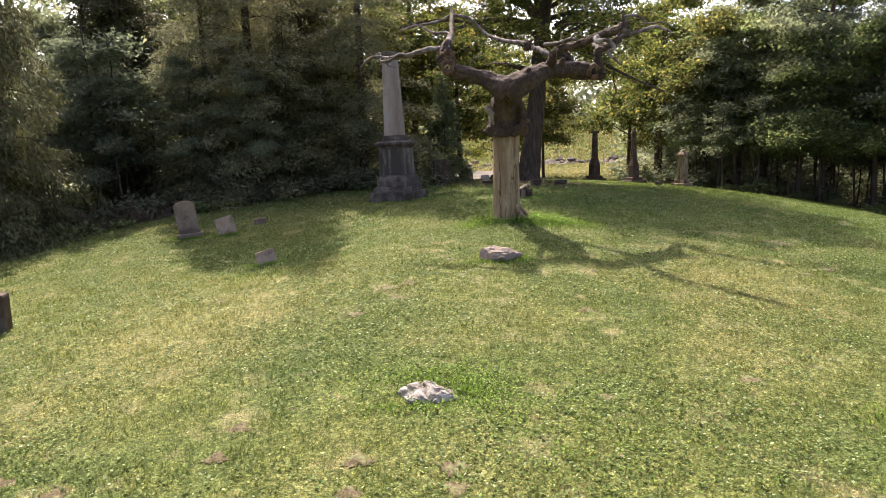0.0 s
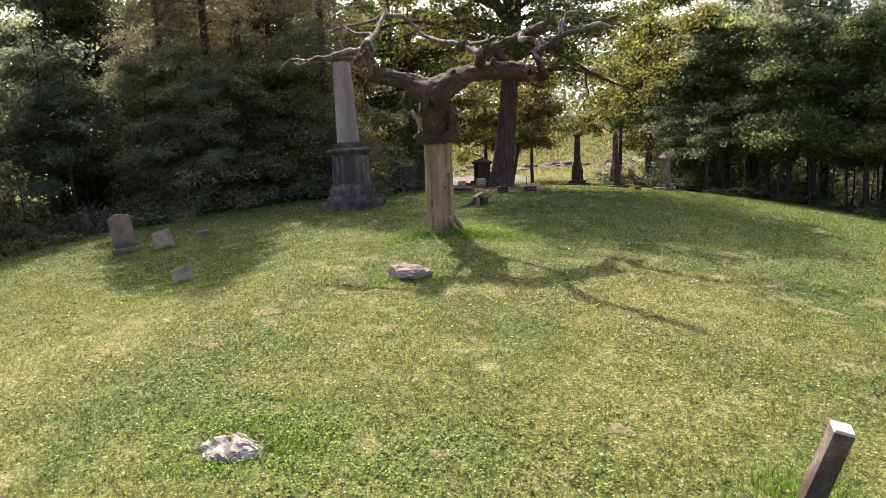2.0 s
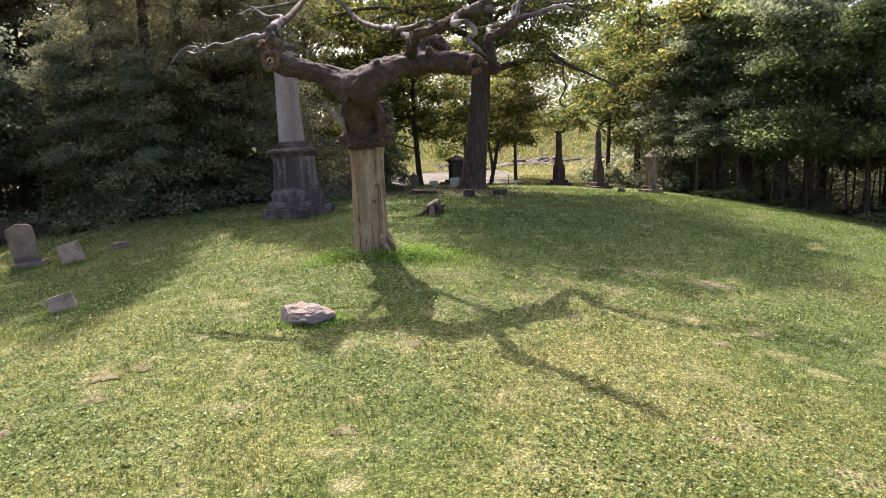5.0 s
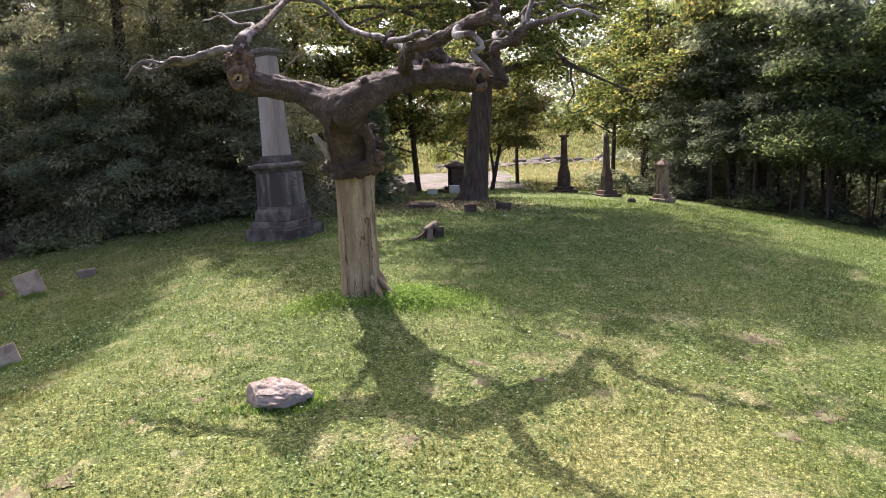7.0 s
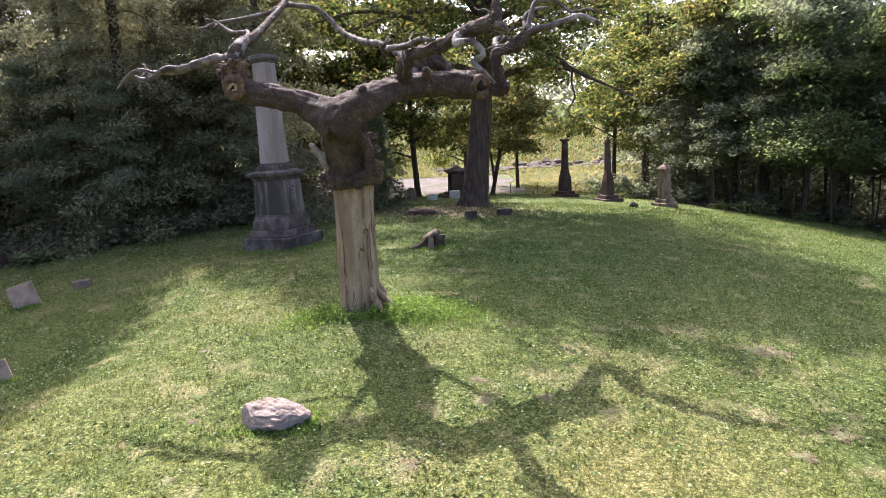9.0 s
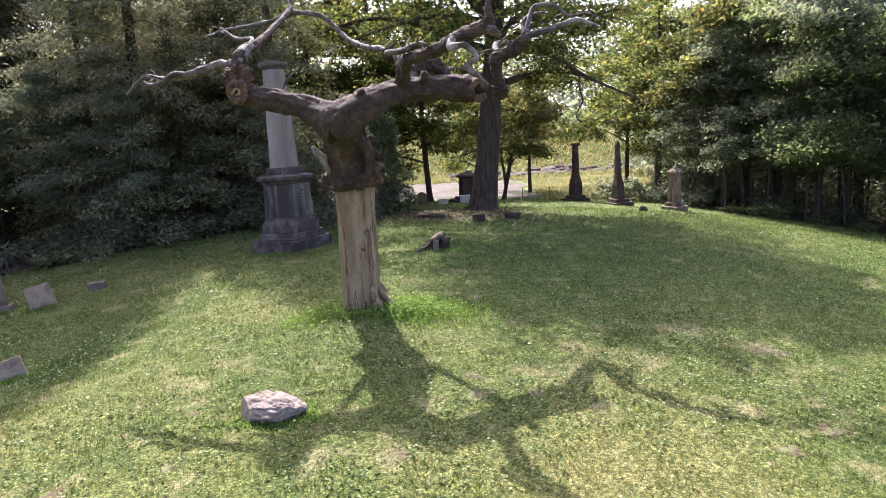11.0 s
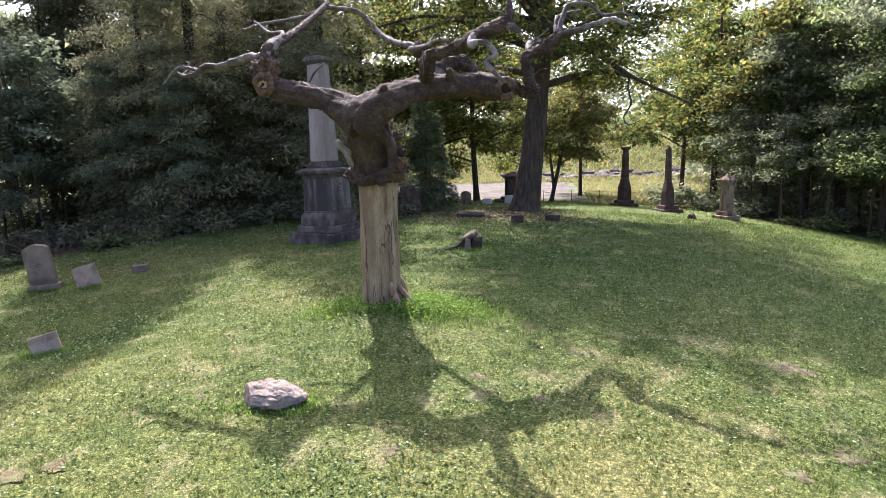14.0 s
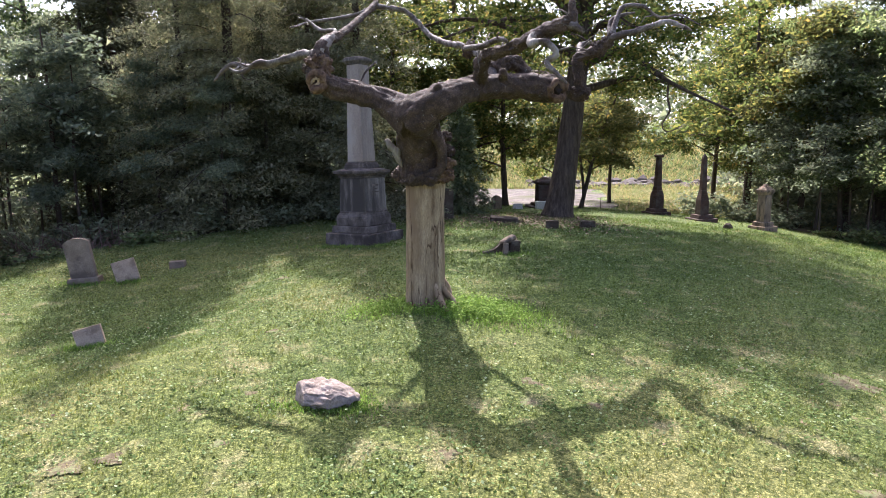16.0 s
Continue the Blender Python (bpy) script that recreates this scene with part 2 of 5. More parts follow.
M_SHAFT = surface("grey_marble_shaft", ((0.3, (0.237, 0.182, 0.147)), (0.7, (0.384, 0.303, 0.247))), 1.6, 0.7, 0.12, 50, (1.79, 1.79, 0.455), (0.346, 0.288, 0.244), 1.6)
M_SLATE = surface("grey_headstone", ((0.3, (0.166, 0.118, 0.0829)), (0.5, (0.22, 0.16, 0.118)), (0.7, (0.29, 0.216, 0.161))), 3.0, 0.88, 0.3, 70, None, (0.116, 0.0855, 0.0646), 2.2, 0.02, 0.3)
M_PALESLATE = surface("pale_grey_headstone", ((0.3, (0.289, 0.195, 0.135)), (0.7, (0.499, 0.365, 0.26))), 4.0, 0.88, 0.3, 60, None, (0.22, 0.15, 0.105), 2.6)
M_PEDESTAL = surface("stained_grey_stone", ((0.3, (0.15, 0.1, 0.067)), (0.7, (0.33, 0.24, 0.165))), 3.0, 0.85, 0.3, 50, (2, 2, 0.6), (0.08, 0.06, 0.045), 2.5)
M_BROWN = surface("brown_sandstone", ((0.3, (0.0391, 0.023, 0.0172)), (0.7, (0.0978, 0.0598, 0.046))), 2.5, 0.85, 0.3, 50, None, (0.09, 0.07, 0.06), 2.0)
M_DARKSTONE = surface("dark_stone", ((0.3, (0.032, 0.02, 0.013)), (0.7, (0.085, 0.058, 0.038))), 3.0, 0.85, 0.35, 50, None, (0.1, 0.08, 0.058), 4.0)
M_WHITE = surface("pale_marble", ((0.3, (0.357, 0.336, 0.296)), (0.7, (0.51, 0.487, 0.44))), 4.0, 0.55, 0.15, 60)
M_ROCK = surface("pale_quartz_rock", ((0.28, (0.088, 0.0648, 0.0494)), (0.42, (0.238, 0.18, 0.141)), (0.7, (0.414, 0.333, 0.271))), 4.0, 0.8, 0.9, 30, None, (0.176, 0.135, 0.123), 4.0, 0.02, 0.35)
M_FLATROCK = surface("flat_white_rock", ((0.34, (0.0825, 0.063, 0.0469)), (0.46, (0.281, 0.25, 0.216)), (0.66, (0.456, 0.425, 0.388))), 6.0, 0.85, 0.9, 40, None, (0.213, 0.182, 0.153), 8.0, 0.02, 0.4)
M_DEADWOOD = surface("bare_grey_wood", ((0.3, (0.155, 0.1, 0.058)), (0.5, (0.31, 0.22, 0.13)), (0.72, (0.45, 0.34, 0.215))), 3.2, 0.85, 0.6, 42, (2.2, 2.2, 0.4), (0.21, 0.138, 0.08), 1.5, 0.015, 0.3, (4.5, 4.5, 0.5))
M_BARK = barky("rough_dead_bark", ((0.3, (0.03, 0.0165, 0.01)), (0.5, (0.09, 0.053, 0.034)), (0.72, (0.215, 0.145, 0.098))), 22, 0.024, 0.55)
M_PALEWOOD = surface("silvered_wood", ((0.3, (0.07, 0.052, 0.042)), (0.55, (0.18, 0.145, 0.12)), (0.75, (0.34, 0.29, 0.255))), 9.0, 0.75, 0.9, 45, None, (0.07, 0.05, 0.04), 5.0, 0.03, 0.5)
# near-black colour that stands for the shade inside the knots
M_HOLLOW_SHADE = surface("hollow_shade", ((0.3, (0.012, 0.008, 0.006)), (0.7, (0.04, 0.026, 0.018))), 12.0, 0.95, 0.6, 40)
M_BLEACH = surface("bleached_bare_wood", ((0.3, (0.13, 0.10, 0.08)), (0.5, (0.235, 0.195, 0.165)), (0.75, (0.36, 0.31, 0.275))), 9.0, 0.75, 0.6, 40, (1, 1, 0.5))
M_KNOT = surface("cut_knot_wood", ((0.3, (0.04, 0.022, 0.014)), (0.5, (0.12, 0.07, 0.042)), (0.75, (0.23, 0.155, 0.10))), 12.0, 0.85, 0.9, 40)
M_TRUNK = surface("dark_bark", ((0.3, (0.039, 0.0273, 0.0202)), (0.6, (0.0975, 0.0707, 0.0526)), (0.8, (0.182, 0.136, 0.103))), 4.0, 0.95, 1.0, 30, (3, 3, 0.6), None, 2.0, 0.03)
M_MAPLE = leafy("maple_leaves", ((0.0, (0.0481, 0.0704, 0.0209)), (0.55, (0.108, 0.129, 0.0361)), (0.85, (0.182, 0.17, 0.0494)), (1.0, (0.282, 0.207, 0.057))), 0.65, 0.6, 0.15, 0.06)
M_DARKLEAF = leafy("dark_leaves", ((0.0, (0.128, 0.147, 0.101)), (0.6, (0.224, 0.244, 0.166)), (0.93, (0.291, 0.31, 0.207)), (1.0, (0.361, 0.332, 0.207))), 0.5, 0.65, 0.22, 0.06)
M_MIDLEAF = leafy("green_leaves", ((0.0, (0.0794, 0.109, 0.0495)), (0.6, (0.148, 0.183, 0.0804)), (0.93, (0.223, 0.244, 0.118)), (1.0, (0.307, 0.27, 0.123))), 0.6, 0.65, 0.2, 0.06)
M_GOLD = leafy("yellowing_leaves", ((0.0, (0.0636, 0.0785, 0.027)), (0.5, (0.112, 0.118, 0.0378)), (0.92, (0.172, 0.146, 0.045)), (1.0, (0.254, 0.165, 0.045))), 0.65, 0.6, 0.1, 0.06)
# needle colour raised to lift the spruces that stand in shade
M_NEEDLE = leafy("spruce_needles", ((0.0, (0.145, 0.142, 0.0862)), (0.6, (0.245, 0.232, 0.14)), (0.95, (0.331, 0.31, 0.187)), (1.0, (0.361, 0.28, 0.172))), 0.4, 0.75, 0.15, 0.06)
# darker copy of the needles, offsetting the sun on the spruce beside the lawn
M_DARKNEEDLE = leafy("darker_spruce_needles", ((0.0, (0.0668, 0.0673, 0.0332)), (0.6, (0.113, 0.111, 0.0543)), (0.95, (0.167, 0.158, 0.0754)), (1.0, (0.167, 0.129, 0.0653))), 0.25, 0.65, 0.15, 0.12)
M_YOUNG = leafy("young_spruce_needles", ((0.0, (0.085, 0.105, 0.055)), (0.6, (0.14, 0.168, 0.088)), (1.0, (0.21, 0.235, 0.125))), 0.25, 0.65, 0.15, 0.1)
M_SHRUB = leafy("shrub_leaves", ((0.0, (0.09, 0.12, 0.045)), (0.6, (0.19, 0.225, 0.09)), (0.93, (0.32, 0.33, 0.16)), (1.0, (0.3, 0.17, 0.1))), 0.4)
M_LITTER = leafy("fallen_leaves", ((0.0, (0.10, 0.06, 0.035)), (0.6, (0.20, 0.13, 0.08)), (1.0, (0.36, 0.27, 0.18))), 0.1, 0.8, 0.0)
# the dark mottling paints leaf shadow on the gravel, along with earthy bits
M_GRAVEL = surface("grey_gravel", ((0.32, (0.06, 0.048, 0.04)), (0.5, (0.115, 0.092, 0.082)), (0.68, (0.165, 0.135, 0.122))), 1.4, 0.95, 0.8, 14, None, (0.075, 0.075, 0.035), 0.6, 0.05, 0.45)
M_RUBBLE = surface("rubble_stone", ((0.3, (0.08, 0.064, 0.055)), (0.7, (0.18, 0.148, 0.128))), 2.0, 0.9, 0.5, 20)
M_EARTH = surface("bare_earth", ((0.3, (0.0685, 0.0528, 0.0262)), (0.5, (0.13, 0.0981, 0.0559)), (0.7, (0.206, 0.158, 0.095))), 9.0, 0.95, 1.0, 45, None, (0.146, 0.16, 0.0665), 9.0, 0.03, 0.45)
M_HAY = leafy("yellow_grass", ((0.0, (0.15, 0.18, 0.062)), (0.5, (0.225, 0.23, 0.088)), (0.8, (0.32, 0.26, 0.12)), (1.0, (0.4, 0.27, 0.15))), 0.4, 0.7, 0.1)
M_TWIG = surface("dry_brush", ((0.3, (0.10, 0.06, 0.045)), (0.7, (0.23, 0.15, 0.12))), 5.0, 0.9, 0.3, 30)
# leaf mould kept dark so that the wood's floor looks shaded
M_FLOOR = surface("shade_leaf_mould", ((0.3, (0.027, 0.0203, 0.014)), (0.5, (0.0675, 0.0493, 0.0308)), (0.7, (0.135, 0.0957, 0.0588))), 3.0, 0.95, 0.8, 22, None, (0.06, 0.0725, 0.0308), 1.6, 0.03, 0.45)
M_RUST = surface("rusty_wire", ((0.3, (0.06, 0.05, 0.045)), (0.7, (0.12, 0.09, 0.075))), 9.0, 0.7, 0.2, 60)


# ---- mesh helpers ----
def empty(name, m, label, category, group="", kind=""):
    e = new(name)
    e.empty_display_size = 0.2
    e.matrix_world = m
    return tagged(e, label, category, group, kind)


def part(name, bm, material, parent=None, label="", smooth=False):
    """Links a bmesh as one mesh object under a thing or a part."""
    me = bpy.data.meshes.new(name)
    if smooth:
        for f in bm.faces:
            f.smooth = True
    bm.to_mesh(me)
    bm.free()
    me.materials.append(material)
    ob = new(name, me)
    if parent:
        ob.parent = parent
    if label:
        ob["label"] = label
    return ob


def sheet_mesh(name, verts, faces, material, parent=None, smooth=False):
    """An object from numpy arrays of vertices and of faces with the same number of corners."""
    me = bpy.data.meshes.new(name)
    verts, faces = np.asarray(verts, np.float32), np.asarray(faces, np.int32)
    n, k = faces.shape
    me.vertices.add(len(verts))
    me.vertices.foreach_set("co", verts.ravel())
    me.loops.add(n * k)
    me.loops.foreach_set("vertex_index", faces.ravel())
    me.polygons.add(n)
    me.polygons.foreach_set("loop_start", np.arange(0, n * k, k, dtype=np.int32))
    me.polygons.foreach_set("loop_total", np.full(n, k, np.int32))
    if smooth:
        me.polygons.foreach_set("use_smooth", np.ones(n, bool))
    me.update(calc_edges=True)
    me.materials.append(material)
    ob = new(name, me)
    if parent:
        ob.parent = parent
    return ob


def spline(points, step):
    """Places and radii on a smooth curve through points of (x, y, z, radius)."""
    p = [Vector(q) for q in points]
    p = [p[0] * 2 - p[1]] + p + [p[-1] * 2 - p[-2]]
    out = []
    for a, b, c, d in zip(p, p[1:], p[2:], p[3:]):
        n = max(2, int((c - b).to_3d().length / step))
        for i in range(n):
            t = i / n
            out.append(0.5 * (2 * b + (c - a) * t + (2 * a - 5 * b + 4 * c - d) * t * t + (3 * b - a - 3 * c + d) * t ** 3))
    out.append(p[-2])
    return out


def tube(points, sides=10, step=0.12, rough=0.0, freq=3.0, seed=0.0, bm=None, flute=0.0):
    """A closed, knobbly limb along points of (x, y, z, radius)."""
    bm = bm or bmesh.new()
    line = spline([Vector(q) for q in points], step)
    rings, side = [], None
    for i, q in enumerate(line):
        here, r = q.to_3d(), max(q.w, 0.003)
        way = (line[min(i + 1, len(line) - 1)].to_3d() - line[max(i - 1, 0)].to_3d()).normalized()
        side = way.orthogonal() if side is None else side - way * side.dot(way)
        side.normalize()
        up = way.cross(side)
        ring = []
        for k in range(sides):
            a = 2 * math.pi * k / sides
            d = side * math.cos(a) + up * math.sin(a)
            v = here + d * r
            k2 = 1 + rough * noise.noise(v * freq + Vector((seed, 0, 0))) + 0.5 * rough * noise.noise(v * freq * 2.7 + Vector((0, seed, 0)))
            if flute:
                k2 += flute * math.sin(a * 5 + seed + here.z * 0.4) * 0.6 + flute * math.sin(a * 11 + here.z * 0.7) * 0.4
            ring.append(bm.verts.new(here + d * r * k2))
        rings.append(ring)
    for a, b in zip(rings, rings[1:]):
        for k in range(sides):
            bm.faces.new((a[k], a[(k + 1) % sides], b[(k + 1) % sides], b[k]))
    bm.faces.new(list(reversed(rings[0])))
    bm.faces.new(rings[-1])
    return bm


def lump(radius, seed, rough=0.25, freq=2.0, sub=3, squash=(1, 1, 1), offset=(0, 0, 0), bm=None):
    """A knobbly closed lump."""
    bm = bm or bmesh.new()
    made = bmesh.ops.create_icosphere(bm, subdivisions=sub, radius=1.0)["verts"]
    for v in made:
        n = v.co.normalized()
        k = 1 + rough * noise.noise(n * freq + Vector((seed, seed * 0.7, 0))) + rough * 0.5 * noise.noise(n * freq * 2.6 + Vector((0, seed, 0)))
        v.co = Vector((n.x * squash[0], n.y * squash[1], n.z * squash[2])) * radius * k + Vector(offset)
    return bm


def frustum(w0, d0, w1, d1, h, z=0.0, bevel=0.012, chip=0.006, seed=0.0, bm=None):
    """A stone block that tapers from w0 x d0 to w1 x d1, with worn edges."""
    b2 = bmesh.new()
    lo = [b2.verts.new((sx * w0 / 2, sy * d0 / 2, z)) for sx, sy in ((-1, -1), (1, -1), (1, 1), (-1, 1))]
    hi = [b2.verts.new((sx * w1 / 2, sy * d1 / 2, z + h)) for sx, sy in ((-1, -1), (1, -1), (1, 1), (-1, 1))]
    b2.faces.new(list(reversed(lo)))
    b2.faces.new(hi)
    for k in range(4):
        b2.faces.new((lo[k], lo[(k + 1) % 4], hi[(k + 1) % 4], hi[k]))
    if bevel:
        bmesh.ops.bevel(b2, geom=list(b2.edges), offset=bevel, segments=2, affect="EDGES", profile=0.5)
    for v in b2.verts:
        v.co += Vector((noise.noise(v.co * 5 + Vector((seed, 0, 0))), noise.noise(v.co * 5 + Vector((0, seed, 3))), 0.6 * noise.noise(v.co * 5 + Vector((3, 0, seed))))) * chip
    if bm is None:
        return b2
    me = bpy.data.meshes.new("tmp")
    b2.to_mesh(me)
    b2.free()
    bm.from_mesh(me)
    bpy.data.meshes.remove(me)
    return bm


def tablet(w, h, t, rise, seed=0.0, bevel=0.008):
    """An upright slab with a segmental (rise > 0) or flat head; it reaches 0.15 into the ground."""
    bm = bmesh.new()
    top = [(-w / 2 + w * i / 10, h - rise + rise * math.sin(math.pi * i / 10) ** 0.8) for i in range(11)]
    outline = [(-w / 2, -0.15)] + top + [(w / 2, -0.15)]
    front = [bm.verts.new((x, -t / 2, z)) for x, z in outline]
    back = [bm.verts.new((x, t / 2, z)) for x, z in outline]
    bm.faces.new(front)
    bm.faces.new(list(reversed(back)))
    n = len(outline)
    for k in range(n):
        bm.faces.new((front[(k + 1) % n], front[k], back[k], back[(k + 1) % n]))
    sharp = [e for e in bm.edges if len(e.link_faces) == 2 and e.calc_face_angle(0) > 0.6]
    bmesh.ops.bevel(bm, geom=sharp, offset=bevel, segments=2, affect="EDGES")
    for v in bm.verts:
        v.co += Vector((noise.noise(v.co * 6 + Vector((seed, 0, 0))), 0, noise.noise(v.co * 6 + Vector((0, 0, seed))))) * 0.005
    bmesh.ops.recalc_face_normals(bm, faces=bm.faces)
    return bm


def ridged(bm, depth, fx, fy, fz):
    """Furrows and ridges pushed into a mesh along its normals."""
    bm.normal_update()
    moves = []
    for v in bm.verts:
        p = Vector((v.co.x * fx, v.co.y * fy, v.co.z * fz))
        q = p + 0.8 * Vector((noise.noise(p * 0.4), noise.noise(p * 0.4 + Vector((9, 0, 0))), 0))
        moves.append(v.normal * depth * (0.6 - 2.2 * abs(noise.noise(q)) + 0.5 * noise.noise(q * 2.7)))
    for v, m in zip(bm.verts, moves):
        v.co += m
    return bm


# ---- ground ----
def smooth01(t):
    t = np.clip(t, 0, 1)
    return t * t * (3 - 2 * t)


def ground_z(x, y):
    """The burial mound, falling to the woods on both sides and to a gravel lot and a grassy bank behind."""
    x, y = np.asarray(x, float), np.asarray(y, float)
    yy = np.clip(y, -6, 42)
    xx = np.clip(x, -22, 24)
    z = 0.0168508 - 0.0128669 * xx + 0.11706 * yy - 0.00959144 * xx * xx + 0.000588487 * xx * yy - 0.00215234 * yy * yy + 0.000136728 * xx * xx * yy - 1.38198e-05 * yy ** 3
    z = z - 0.5 * np.exp(-((x + 5.6) ** 2 / 12 + (y - 15.2) ** 2 / 20)) - 0.17 * np.exp(-((x + 3.9) ** 2 / 4 + (y - 13.6) ** 2 / 6)) + 0.14 * np.exp(-((x - 1.4) ** 2 + (y - 14.2) ** 2) / 2) - 0.14 * np.exp(-((x + 1.58) ** 2 + (y - 20.6) ** 2) / 3)
    z = np.where(z < -0.6, -0.6 + 0.5 * np.tanh((z + 0.6) / 0.5), z)
    lot = 0.35 + 0 * x
    z = z + (lot - z) * smooth01((y - 36) / 7)
    z = z + 3.4 * smooth01((y - 58) / 16) + 9.0 * smooth01((y - 85) / 200)
    far = smooth01((np.hypot(x, y - 15) - 30) / 25) * (y < 36)
    return z + (-0.6 - z) * far


def gz(x, y):
    return float(ground_z(x, y))


def spaced(lo, hi, core_lo, core_hi, fine, grow=1.25):
    out = list(np.arange(core_lo, core_hi + 1e-6, fine))
    s = fine
    while out[-1] < hi:
        s *= grow
        out.append(min(out[-1] + s, hi))
    s = fine
    while out[0] > lo:
        s *= grow
        out.insert(0, max(out[0] - s, lo))
    return np.array(out)


def make_ground():
    xs, ys = spaced(-900, 900, -16, 20, 0.3), spaced(-600, 1500, -2, 76, 0.3)
    gx, gy = np.meshgrid(xs, ys)
    z = ground_z(gx, gy)
    rnd = np.random.default_rng(3)
    near = (np.abs(gx) < 22) & (gy > -3) & (gy < 45)
    z = z + near * rnd.normal(0, 0.008, z.shape)
    v = np.stack([gx, gy, z], -1).reshape(-1, 3)
    i = np.arange(len(v)).reshape(gx.shape)
    f = np.stack([i[:-1, :-1], i[:-1, 1:], i[1:, 1:], i[1:, :-1]], -1).reshape(-1, 4)
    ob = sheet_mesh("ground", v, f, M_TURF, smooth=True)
    return tagged(ob, "mown grass on a low burial mound, patchy with straw and bare earth", "ground", kind="structure")


make_ground()


def leaf_quads(centres, size, rng, flat=0.5, long=1.5):
    """Folded leaf pairs at the centres: arrays of vertices and of four-cornered faces."""
    n = len(centres)
    a = rng.uniform(0, 2 * math.pi, n)
    tilt = rng.normal(0, 1, (n, 2)) * (1 - flat)
    u = np.stack([np.cos(a), np.sin(a), tilt[:, 0]], -1)
    u /= np.linalg.norm(u, axis=1, keepdims=True)
    w = np.stack([-np.sin(a), np.cos(a), tilt[:, 1]], -1)
    w -= u * (u * w).sum(1, keepdims=True)
    w /= np.linalg.norm(w, axis=1, keepdims=True)
    s = size * rng.uniform(0.6, 1.3, (n, 1))
    c = centres
    v = np.stack([c - u * s * long / 2, c + w * s * 0.5 + u * s * 0.05, c + u * s * long / 2, c - w * s * 0.5 + u * s * 0.05], 1)
    v[:, 1:4:2, 2] += (s * 0.16 * rng.uniform(-1, 1, (n, 1)))
    return v.reshape(-1, 3), np.arange(4 * n).reshape(-1, 4)


def leaf_tris(centres, size, rng, flat=0.3, long=1.6):
    """Single pointed leaves at the centres, for crowns that are seen from afar: arrays of vertices and of three-cornered faces."""
    n = len(centres)
    a = rng.uniform(0, 2 * math.pi, n)
    tilt = rng.normal(0, 1, (n, 2)) * (1 - flat)
    u = np.stack([np.cos(a), np.sin(a), tilt[:, 0] - 0.35], -1)
    u /= np.linalg.norm(u, axis=1, keepdims=True)
    w = np.stack([-np.sin(a), np.cos(a), tilt[:, 1]], -1)
    w -= u * (u * w).sum(1, keepdims=True)
    w /= np.linalg.norm(w, axis=1, keepdims=True)
    sz = size * rng.uniform(0.55, 1.35, (n, 1))
    v = np.stack([centres - u * sz * long * 0.4 + w * sz * 0.5, centres - u * sz * long * 0.4 - w * sz * 0.5, centres + u * sz * long * 0.6], 1)
    return v.reshape(-1, 3), np.arange(3 * n).reshape(-1, 3)


